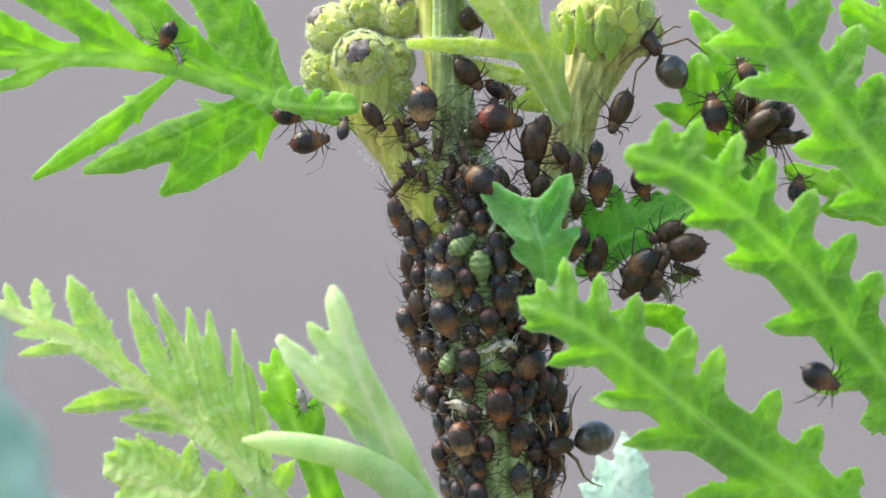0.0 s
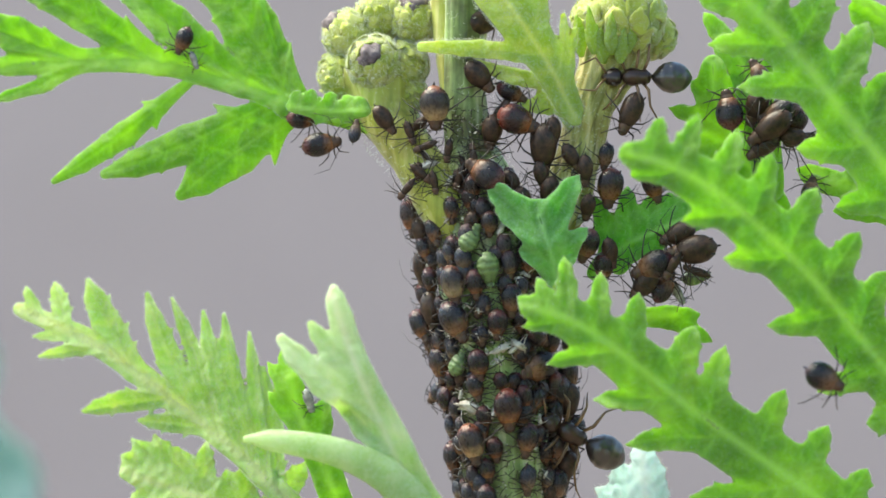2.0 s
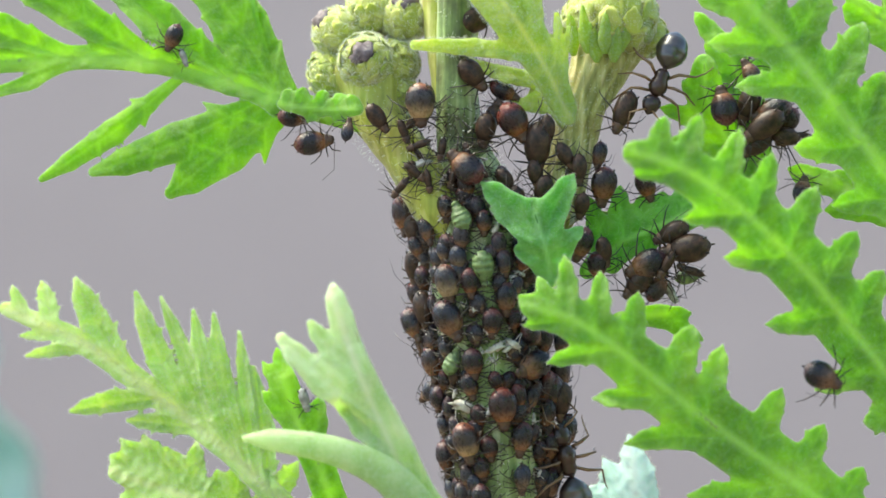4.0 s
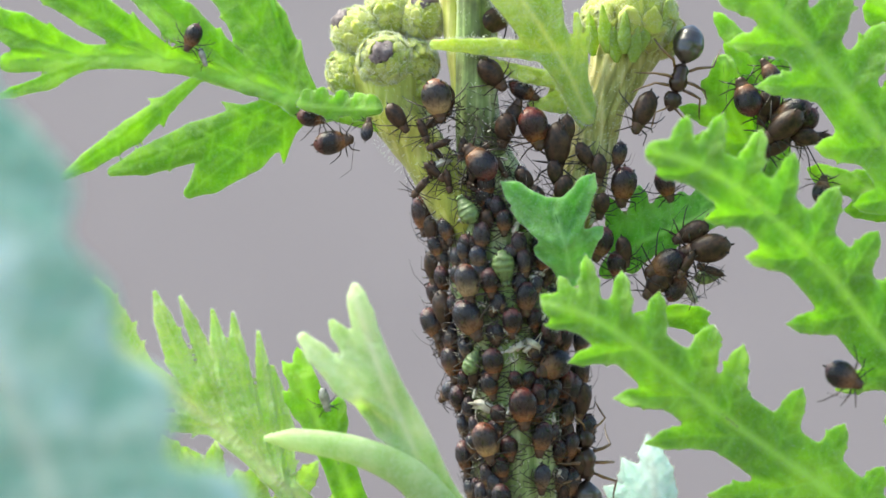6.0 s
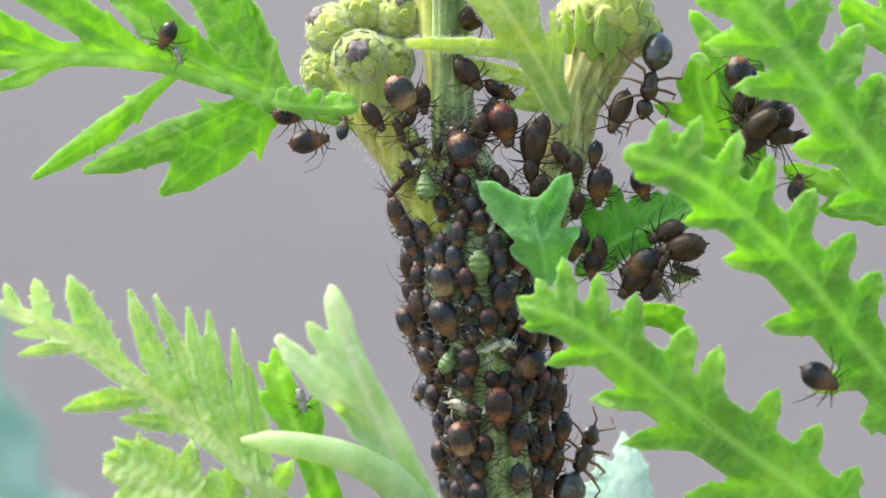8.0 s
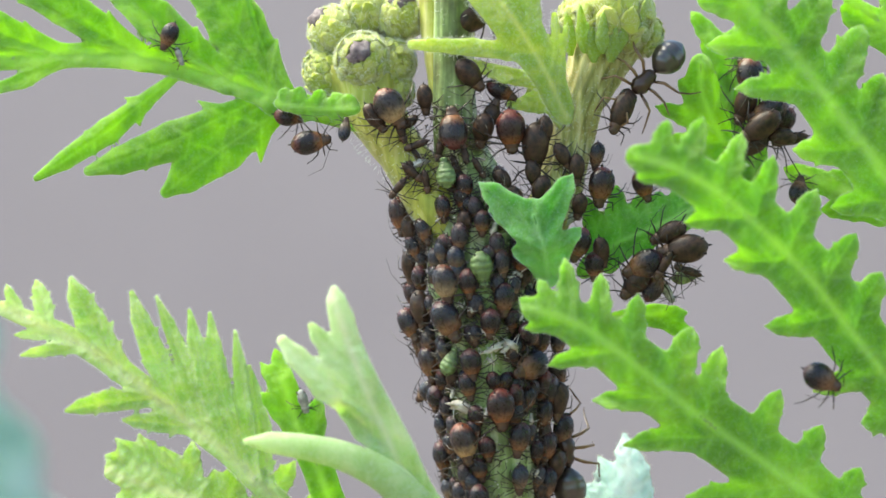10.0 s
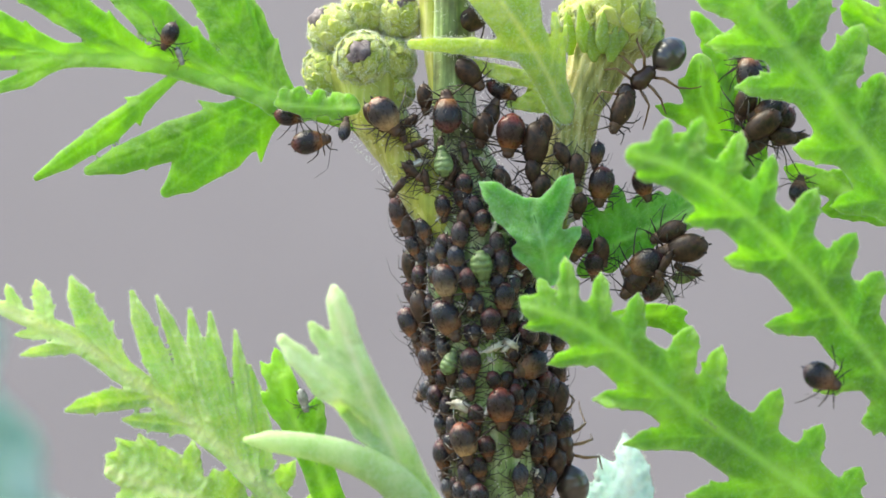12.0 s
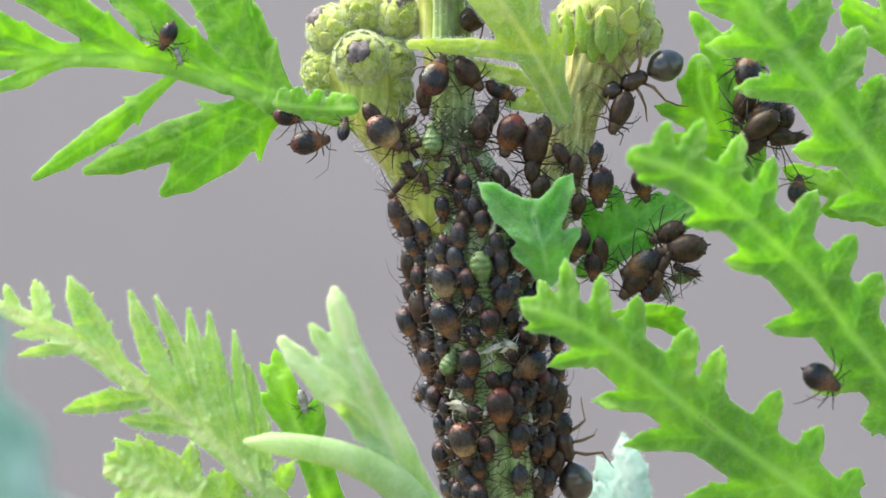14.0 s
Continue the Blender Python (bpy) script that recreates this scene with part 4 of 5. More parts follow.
def shell(bm, profile, seg=16, lift=0.45, squash=0.85, lump=0.03, tilt=0.0):
    """A body turned round the x axis: profile of (x, radius), the back higher than the belly."""
    rings = []
    for x, r in profile:
        rings.append([bm.verts.new((x, r * math.cos(a), lift - tilt * x + r * squash * math.sin(a) * (1 if math.sin(a) > 0 else 0.7) + lump * noise.noise(Vector((x * 3, math.cos(a) * 2, math.sin(a) * 2)))))
                      for a in (2 * math.pi * k / seg for k in range(seg))])
    for a, b in zip(rings, rings[1:]):
        for s in range(seg):
            bm.faces.new((a[s], a[(s + 1) % seg], b[(s + 1) % seg], b[s]))
    bm.faces.new(rings[0][::-1])
    bm.faces.new(rings[-1])
    return bm


def rods(points, radii, seg=5):
    bm = bmesh.new()
    return tube(bm, points, radii, seg, facing=(0.3, 0.2, 1))


def aphid(skin, label, plump=1.0, spread=1.0, head=None, antenna=1.0, seed=0, group="aphids of the colony"):
    """A wingless aphid, 2 mm long, head towards +x, standing on z = 0."""
    r = random.Random(seed)
    ob = thing("aphid", (0, 0, 0), label, "aphid", group)
    p = plump
    bm = bmesh.new()
    shell(bm, [(-0.95, 0.02), (-0.93, 0.10 * p), (-0.86, 0.24 * p), (-0.72, 0.40 * p), (-0.52, 0.52 * p), (-0.26, 0.575 * p), (0.0, 0.56 * p), (0.2, 0.51 * p), (0.36, 0.44 * p), (0.48, 0.37 * p), (0.57, 0.3 * p), (0.62, 0.1)], 18, 0.48, 0.9, 0.07, 0.14)
    part("abdomen", bm, skin, ob)
    bm = bmesh.new()
    shell(bm, [(0.44, 0.12), (0.46, 0.31), (0.56, 0.35), (0.68, 0.31), (0.73, 0.25), (0.80, 0.27), (0.91, 0.23), (0.99, 0.13), (1.01, 0.02)], 12, 0.40, 0.8)
    for s in (-1, 1):
        ball(bm, (0.83, 0.18 * s, 0.47), (0.05, 0.05, 0.05), 6, 5)
    part("head", bm, head or APHID_HEAD, ob)
    for s in (-1, 1):
        part("siphuncle", rods([(-0.5, 0.24 * s, 0.72), (-0.68, 0.29 * s, 0.84), (-0.82, 0.31 * s, 0.88)], [0.05, 0.04, 0.045], 6), APHID_LEG, ob)
        a = r.uniform(-0.15, 0.15)
        part("antenna", rods([(0.92, 0.08 * s, 0.5), (1.02, 0.16 * s, 0.66), (0.9, (0.42 + a) * s, 0.7), (0.4, (0.78 + a) * s * antenna, 0.8 + a), (-0.35, (0.98 + 2 * a) * s * antenna, 0.85 + a)], [0.028, 0.02, 0.016, 0.013, 0.009], 5), APHID_LEG, ob)
        for hip, reach, back in ((0.66, 0.62, 0.42), (0.55, 0.78, -0.05), (0.42, 1.0, -0.75)):
            w = r.uniform(-0.14, 0.14)
            reach *= spread
            part("leg", rods([(hip, 0.15 * s, 0.33), (hip + 0.35 * back + w, 0.5 * reach * s + 0.12 * s, 0.66), (hip + 0.8 * back + w, 0.95 * reach * s, 0.22), (hip + back + w, 1.05 * reach * s, 0.02), (hip + 1.15 * back + w, 1.12 * reach * s, 0.015)], [0.045, 0.036, 0.028, 0.023, 0.017], 5), APHID_LEG, ob)
    part("cauda", rods([(-0.9, 0, 0.44), (-1.02, 0, 0.47), (-1.1, 0, 0.5)], [0.06, 0.045, 0.02], 6), APHID_LEG, ob)
    return ob


APHID_TAN = aphid_material("tan aphid skin with a dark back", (0.17, 0.06, 0.035), (0.03, 0.022, 0.022), (0.36, 0.24, 0.12))
KINDS = {
    "t": aphid(APHID_TAN, "tan-brown mottled aphid with a dark back", 1.15, 1.3, seed=17),
    "a": aphid(APHID, "dark brown wingless aphid with a paler front", 1.12, 1.45, antenna=1.35, seed=1),
    "b": aphid(APHID, "plump dark brown aphid with its legs drawn in", 1.14, 1.3, seed=2),
    "r": aphid(APHID_RED, "red-brown plump wingless aphid", 1.12, 1.45, antenna=1.3, seed=3),
    "n": aphid(APHID_BLUE, "small blue-black aphid nymph", 1.05, 1.35, seed=4),
    "g": aphid(APHID_GREEN, "pale green aphid with dark legs", 1.05, 1.0, APHID_GREEN, seed=5),
    "d": aphid(APHID_DULL, "dull mottled brown shrivelled aphid", 1.0, 1.3, antenna=1.3, seed=6),
    "s": aphid(APHID_DULL, "thin dark spidery young aphid with long legs", 0.6, 2.0, antenna=1.4, seed=11),
    "v": aphid(APHID, "dark red-brown aphid waving its long antennae", 1.1, 1.1, antenna=2.0, seed=13),
    "w": aphid(GREY, "small grey aphid with thin dark legs", 0.7, 1.2, GREY, seed=8),
}
used = {k: [] for k in KINDS}


def standing(foot, normal, heading, length, girth=1.0):
    """The pose of an animal whose feet stand at foot (mm), its back along normal, its head along heading."""
    n = Vector(normal).normalized()
    h = Vector(heading)
    h = (h - n * h.dot(n)).normalized()
    m = Matrix((h, n.cross(h), n)).transposed().to_4x4()
    return Matrix.Translation(Vector(foot) * MM) @ m @ Matrix.Diagonal((length / 1.8, length / 1.8 * girth, length / 1.8 * girth, 1))


def facing(angle, away=0.0):
    a, b = radians(angle), radians(away)
    return Vector((math.cos(a) * math.cos(b), math.sin(b), math.sin(a) * math.cos(b)))


def on_stem(kind, x, z, angle, length):
    xc, r = stem_at(z)
    reach = r + 0.42 * length / 2
    sn = max(-0.97, min(0.97, (x - xc) / reach))
    n = Vector((sn, -math.sqrt(1 - sn * sn), 0))
    used[kind].append(standing(Vector((xc, 0, z)) + n * r, n, facing(angle), length, rng.uniform(0.84, 1.04)))


def perched(kind, at, angle, length, lean=(0, -1, 0), away=0.0):
    used[kind].append(standing(at, lean, facing(angle, away), length, rng.uniform(0.82, 1.02)))


# on the main stem, from the fork down
used["r"].append(standing((-1.6, 0, 1.52), (-1, -0.45, 0), facing(-75), 1.75, 0.85))
on_stem("a", -0.02, 1.78, -90, 1.15)
on_stem("d", -1.3, 1.25, -70, 1.2)
perched("d", (-1.3, -0.4, 0.85), -70, 1.3, (-0.8, -0.6, 0))
perched("a", (-1.15, -0.5, 0.1), -60, 1.2, (-0.7, -0.7, 0))
on_stem("a", -1.2, 0.35, -60, 1.2)
on_stem("n", -1.25, -0.5, -75, 1.1)
on_stem("a", -0.8, 0.82, -50, 1.3)
on_stem("n", 0.68, 0.52, -92, 1.3)
on_stem("n", -0.1, -0.12, -90, 1.0)
on_stem("n", 0.55, -0.43, -85, 1.15)
on_stem("g", 1.62, -0.82, -82, 1.5)
on_stem("n", 2.28, 0.18, -80, 1.15)
on_stem("n", 2.5, -0.62, -80, 1.25)
on_stem("r", 3.3, -0.48, -95, 1.35)
on_stem("t", 0.1, -1.52, -82, 1.7)
on_stem("a", 1.05, -1.48, -85, 1.3)
on_stem("a", 2.58, -2.18, -88, 1.45)
on_stem("b", 0.22, -3.12, -58, 1.85)
on_stem("a", -1.33, -1.33, -120, 1.3)
on_stem("d", -1.5, -2.68, -95, 1.8)
on_stem("n", -0.65, -3.72, -80, 1.2)
on_stem("a", 2, -3.22, -90, 1.3)
on_stem("n", 1.48, -2.35, -70, 0.9)
on_stem("r", -1.4, -4.12, -40, 1.35)
on_stem("r", -0.73, -5.03, -65, 1.65)
on_stem("g", 0.32, -4.9, 62, 1.2)
on_stem("a", 1.2, -4.98, -85, 1.35)
on_stem("n", 0.02, -4.42, -90, 0.95)
on_stem("a", 3.65, -3.72, -20, 1.5)
on_stem("b", 3.68, -5.1, 195, 1.8)
on_stem("a", -0.1, -5.78, -110, 1.1)
on_stem("a", 1.05, -5.98, -75, 1.2)
on_stem("a", -0.45, -6.58, 195, 1.4)
on_stem("r", 2.45, -6.93, -84, 1.8)
on_stem("a", 3.15, -6.43, -70, 1.2)
on_stem("t", 0.92, -8.45, -76, 1.8)
on_stem("b", 3.25, -8.28, -98, 1.5)
on_stem("n", -0.18, -7.82, -100, 1.1)
on_stem("n", 0.4, -7.78, -80, 1.0)
on_stem("a", -0.15, -9.18, -58, 1.6)
on_stem("n", 0.9, -9.93, -85, 1.1)
on_stem("n", 3.28, -10.02, -90, 1.3)
on_stem("n", 0.25, -10.62, -40, 1.2)
on_stem("n", 0.7, -10.73, -90, 1.1)
on_stem("b", 1.55, -10.92, -90, 1.4)
on_stem("r", 5.1, -6.08, -80, 1.6)
on_stem("a", 5.12, -7.3, -95, 1.6)
on_stem("d", 4.55, -8.28, -85, 1.35)
on_stem("r", 5.03, -8.72, -100, 1.5)
on_stem("a", 4.65, -10.35, -80, 1.5)
on_stem("a", 1.65, 1.15, -90, 1.1)
on_stem("n", 2.4, 1.4, -80, 1.0)
on_stem("a", 4.28, -1.98, -85, 1.4)
on_stem("a", 4.4, -3.98, -85, 1.4)
on_stem("n", 3.03, -1.6, -85, 1.0)
on_stem("n", 1.35, -3.72, -90, 0.9)
on_stem("a", 2.2, -5.78, -60, 1.0)
on_stem("n", -0.55, -2.48, -80, 1.0)
on_stem("n", 3.85, -6.22, -80, 1.0)
# small ones crowd between them, and more sit round the far side
for k in range(34):
    z = rng.uniform(-11.5, 1.0)
    xc, r = stem_at(z)
    a = rng.uniform(1.4, 4.9)
    n = Vector((math.sin(a), -math.cos(a), 0))
    used[rng.choice("aabrn")].append(standing(Vector((xc, 0, z)) + n * r, n, facing(rng.uniform(-120, -60)), rng.uniform(1.2, 1.8)))

for k in range(84):
    z = rng.uniform(-11.5, 3.2)
    xc, r = stem_at(z)
    a = rng.uniform(-1.3, 1.3)
    if z < -8 and 0.0 < a < 0.9:
        continue
    n = Vector((math.sin(a), -math.cos(a), 0))
    used[rng.choice("aanndb")].append(standing(Vector((xc, 0, z)) + n * (r - 0.15), n, facing(rng.uniform(-130, -50)), rng.uniform(0.8, 1.15)))

# on the flower stalks and the fork
perched("v", (-5.87, -0.7, 4.85), 8, 1.65, (0, -1, -0.3))
perched("a", (-6.86, 0.2, 5.88), -10, 1.3)
perched("n", (-4.37, -0.9, 5.29), 80, 1.0)
perched("d", (-3.03, -1.1, 5.78), -55, 1.4)
perched("d", (-0.85, -0.8, 6.6), -85, 1.3)
perched("d", (4.12, -1, 4.44), -95, 2.2, (-0.3, -1, 0))
perched("d", (1.69, -0.9, 5.24), -100, 1.5)
perched("d", (2.09, -0.4, 6.01), 70, 1.3)
perched("d", (1.14, -0.7, 7.69), -50, 1.6)
perched("d", (1.35, 0.2, 10.24), 20, 1.9)
perched("a", (2.52, -0.3, 7.01), -30, 1.4)
perched("d", (7.56, -0.7, 6.04), -115, 1.9, (0.5, -1, 0))
perched("a", (6.51, -0.9, 4.12), -100, 1.2, (0.6, -0.8, 0))
perched("r", (6.66, -0.8, 2.76), -95, 1.7, (0.5, -1, 0))
perched("r", (8.76, -0.3, 2.82), -70, 1.4)
perched("a", (5.89, -1.3, 0.22), -110, 1.5)
perched("a", (6.6, -1, -0.72), -90, 1.3)
perched("a", (2.12, -1.9, 2.37), -40, 1.2)
perched("a", (0.89, -1.8, 2.74), -80, 1.1)
for x, z, a in ((-1.9, 5.2, -70), (-1.2, 4.6, 200), (-1.4, 3.4, -40), (-0.2, 4.4, -100), (0.9, 4.2, 100), (-0.8, 3.0, -80), (0.3, 3.2, -110), (1.5, 3.6, -60), (0.7, 2.6, -90)):
    perched("s", (x, -1.75 + 0.16 * max(0, z - 2.5), z), a, 0.95 + 0.3 * (z % 0.7))
for x, z, a in ((3.9, 3.3, -80), (4.2, 2.6, -110), (5.2, 4.1, -60), (5.8, 3.5, -90), (5.9, 1.9, -100), (3.1, 2.2, -70), (2.6, 3.0, -60), (4.4, 5.2, -90)):
    perched("d", (x, -1.3, z), a, 1.1 + 0.3 * (z % 0.9))
for k in range(5):
    z = rng.uniform(2.4, 6.2)
    x = rng.uniform(-2.3, 1.3) if z < 4.5 else rng.uniform(-2.0, 0.9)
    perched(rng.choice("ssd"), (x, -1.6 + 0.18 * max(0, z - 2.5), z), rng.uniform(-150, -20), rng.uniform(0.7, 1.15))
perched("w", (-6.05, -3.9, -6.49), -75, 1.0)
perched("a", (-12.18, 0.15, 9.44), -115, 1.25)
perched("w", (-11.72, 0.2, 8.58), -70, 0.8)
# hanging together under the small leaf
perched("a", (8.72, -0.9, -0.67), 205, 1.8)
perched("d", (10.46, -0.9, 0.02), 190, 2.1)
perched("d", (8.36, -0.7, -1.47), 230, 1.6)
perched("r", (9.24, -0.6, -1.59), 60, 1.5)
perched("g", (10.62, -0.4, -1.17), 10, 1.2)
perched("w", (9.83, -0.3, -1.85), -60, 1.0)
perched("d", (9.84, -0.8, 0.72), 205, 1.6)
perched("s", (9.6, -1.5, -0.67), 240, 1.3)
perched("s", (10.68, -1.2, -0.92), 160, 1.2)
perched("d", (6.89, -1.2, -0.1), -80, 1.3)
# on the leaf beside the ants
perched("d", (13.88, -0.2, 5.39), 215, 2.1)
perched("d", (14.78, 0, 5.03), 170, 1.5)
perched("a", (13.44, 0.4, 7.8), 120, 1.4)
perched("d", (13.3, 0.5, 6.4), 250, 1.7)
perched("a", (14.3, 0.3, 6.1), 200, 1.8)
perched("r", (14.9, 0.5, 5.6), 230, 1.6)
perched("d", (13.6, 0.1, 4.6), 215, 1.6)
perched("s", (15.3, 0.3, 4.9), 190, 1.5)
perched("a", (15.67, 0.2, 2.65), 80, 1.2)
perched("a", (15.98, -5.6, -5.45), -28, 1.65)
# a crowd along both edges of the stem
for kind, at, angle, length, side in (("d", (-1.21, 0.2, -0.77), -95, 1.6, -1), ("r", (-1.06, 0.5, -2.02), -70, 1.4, -1), ("b", (-1.21, 0.2, -3.32), -50, 1.6, -1), ("a", (-0.81, 0.6, -4.08), -110, 1.3, -1), ("n", (-0.61, 0.2, -6.27), -150, 1.3, -1),
        ("r", (4.64, 0.6, -5.54), -70, 1.7, 1), ("d", (4.8, 0.1, -6.72), -95, 1.7, 1), ("b", (4.91, 0.5, -8.04), -80, 1.6, 1), ("d", (4.6, 0.1, -9.57), -100, 1.5, 1), ("n", (4.76, 0.6, -4.03), -80, 1.4, 1)):
    perched(kind, at, angle, length, (rng.uniform(0.5, 0.9) * side, -0.7, 0))
roaming = {}
for name, kind in (("old", "t"), ("climber", "b"), ("turner", "r"), ("green", "g"), ("wanderer", "b")):
    roaming[name] = copy_thing(KINDS[kind], Matrix.Scale({"old": 1.02, "climber": 1.0, "turner": 1.02, "green": 0.72, "wanderer": 0.95}[name], 4))
for k, ms in used.items():
    for m in ms[1:]:
        copy_thing(KINDS[k], m)
for k, ms in used.items():
    KINDS[k].matrix_basis = ms[0]


jointed = []


def ant(label):
    """A black garden ant, 4.5 mm long, head towards +x; the origin lies in the middle of its gaster."""
    ob = thing("ant", (0, 0, 0), label, "ant", "ants tending the aphids")
    bm = bmesh.new()
    shell(bm, [(-1.02, 0.03), (-0.98, 0.16), (-0.8, 0.45), (-0.66, 0.575), (-0.63, 0.61), (-0.4, 0.725), (-0.18, 0.765), (-0.15, 0.79), (0.1, 0.79), (0.34, 0.7), (0.37, 0.715), (0.62, 0.52), (0.85, 0.25), (0.95, 0.1)], 22, 0, 1.0, 0.01)
    part("gaster", bm, ANT, ob)
    bm = bmesh.new()
    shell(bm, [(0.9, 0.08), (1.0, 0.12), (1.06, 0.13), (1.16, 0.1)], 10, 0.1, 1.6)
    part("petiole", bm, ANT_BROWN, ob)
    bm = bmesh.new()
    shell(bm, [(0.98, 0.06), (1.05, 0.26), (1.3, 0.41), (1.5, 0.36), (1.66, 0.43), (2.0, 0.48), (2.28, 0.34), (2.45, 0.1)], 14, 0.0, 1.0)
    part("thorax", bm, ANT_BROWN, ob)
    bm = bmesh.new()
    shell(bm, [(2.4, 0.08), (2.46, 0.32), (2.65, 0.46), (2.9, 0.46), (3.15, 0.36), (3.3, 0.2), (3.42, 0.05)], 14, -0.05, 0.75)
    head = part("head", bm, ANT_BROWN, ob)
    for s in (-1, 1):
        bm = bmesh.new()
        ball(bm, (2.85, 0.4 * s, 0.08), (0.12, 0.07, 0.12), 8, 6)
        part("eye", bm, ANT, head)
        part("antenna", rods([(3.2, 0.15 * s, 0.1), (3.5, 0.5 * s, 0.4), (3.75, 0.85 * s, 0.35), (4.1, 0.75 * s, 0.1), (4.45, 0.65 * s, -0.1)], [0.06, 0.05, 0.045, 0.05, 0.03], 6), ANT_LEG, ob)
        for hip, fore, reach in ((2.15, 1.0, 1.5), (1.75, 0.0, 1.75), (1.4, -1.3, 1.95)):
            limb = part("leg", rods([(hip, 0.2 * s, -0.15), (hip + 0.25 * fore, 0.75 * s, 0.35), (hip + 0.4 * fore, 0.8 * reach * s, 0.3), (hip + 0.85 * fore, 1.05 * reach * s, -0.45), (hip + 1.1 * fore, 1.15 * reach * s, -0.7), (hip + 1.25 * fore, 1.2 * reach * s, -0.72)], [0.07, 0.085, 0.055, 0.045, 0.03, 0.02], 6), ANT_LEG, ob)
            jointed.append((limb, Vector((hip, 0.2 * s, -0.15)) * MM, s * (1 if fore else -1)))
    return ob


ant_high = ant("black-brown ant with a shining gaster beside the flower stalk")
ant_high.scale = (0.9, 0.9, 0.9)
ant_low = copy_thing(ant_high, Matrix())
ant_low.scale = (0.98, 0.98, 0.98)
tagged(ant_low, "black-brown ant tending aphids low on the stem")


# ---- cast skins, white and papery, stuck among the aphids ----
def cast_skin(at, angle, length):
    ob = thing("cast_skin", at, "white papery cast aphid skin stuck on the stem", "cast skin", "cast skins")
    c = Vector(at)
    turn = Euler((rng.uniform(-0.5, 0.5), radians(-angle), 0)).to_matrix()
    bm = bmesh.new()
    ball(bm, c, (length * 0.42, length * 0.16, length * 0.15), 12, 8, turn, 1.1)
    part("husk", bm, SKIN, ob)
    for s in (-1, 1):
        for k in (0.05, 0.3) if s > 0 else (-0.2,):
            a = c + turn @ Vector((k * length, 0, 0.1 * s * length))
            b = a + turn @ Vector((rng.uniform(-0.1, 0.1), -0.15, 0.35 * s)) * length
            d = b + turn @ Vector((rng.uniform(-0.25, 0.25), 0.1, 0.25 * s)) * length
            bm = bmesh.new()
            tube(bm, [a, b, d], [0.022, 0.018, 0.01], 5)
            part("leg", bm, SKIN, ob)
    return ob


def skin_on_stem(x, z, angle, length):
    xc, r = stem_at(z)
    sn = max(-0.97, min(0.97, (x - xc) / (r + 0.2)))
    return cast_skin((xc + sn * (r + 0.35), -math.sqrt(1 - sn * sn) * (r + 0.35), z), angle, length)


for k in range(30):
    z = rng.uniform(-10, 4)
    xc, r = stem_at(z)
    skin_on_stem(xc + rng.uniform(-0.95, 0.95) * r, z, rng.uniform(0, 180), rng.uniform(0.3, 0.6))
skin_on_stem(0.78, -6.82, -10, 1.3)
skin_on_stem(2.4, -6.52, 10, 0.8)
skin_on_stem(-0.98, -0.35, 80, 1.1)
skin_on_stem(2.15, -4.28, 20, 1.0)
skin_on_stem(2.78, -4.1, -30, 0.9)
skin_on_stem(-1.8, -3.22, 70, 0.9)
skin_on_stem(-1.48, 1.48, 60, 0.7)
skin_on_stem(4.15, -7.35, 80, 1.0)
skin_on_stem(2.1, 0.9, 70, 0.8)
cast_skin((-1.21, -1.6, 3.73), 20, 1.0)
cast_skin((-0.15, -1.7, 3.04), 60, 0.7)
cast_skin((5.35, -1.2, 3.74), 70, 0.9)
cast_skin((5.65, -1.3, 1.46), 60, 1.0)
cast_skin((4.5, -2.75, 0.3), 60, 0.5)

# ---- shed flakes and wax dust caught in the colony; white bits also imitate honeydew glints ----
verts, faces = [], []
for k in range(900):
    z = rng.uniform(-11, 6)
    xc, r = stem_at(z)
    a = rng.uniform(-1.5, 1.5)
    n = Vector((math.sin(a), -math.cos(a), 0))
    q = Vector((xc, 0, z)) + n * (r + rng.uniform(0.0, 0.35 if z < 2 else 0.8))
    size = rng.uniform(0.02, 0.07) * (1.8 if rng.random() < 0.15 else 1)
    i = len(verts)
    for e in range(5):
        verts.append(q + Vector((rng.uniform(-1, 1), rng.uniform(-1, 1), rng.uniform(-1, 1))) * size)
    faces += [(i, i + 1, i + 2), (i, i + 2, i + 3), (i, i + 3, i + 1), (i + 4, i + 2, i + 1), (i + 4, i + 3, i + 2), (i + 4, i + 1, i + 3)]
data = bpy.data.meshes.new("flakes")
data.from_pydata([tuple(v * MM) for v in verts], [], faces)
data.materials.append(SKIN)
tagged(new("skin_flakes", data), "white shed flakes and wax dust among the aphids, some standing in for honeydew glints", "debris", kind="stuff")

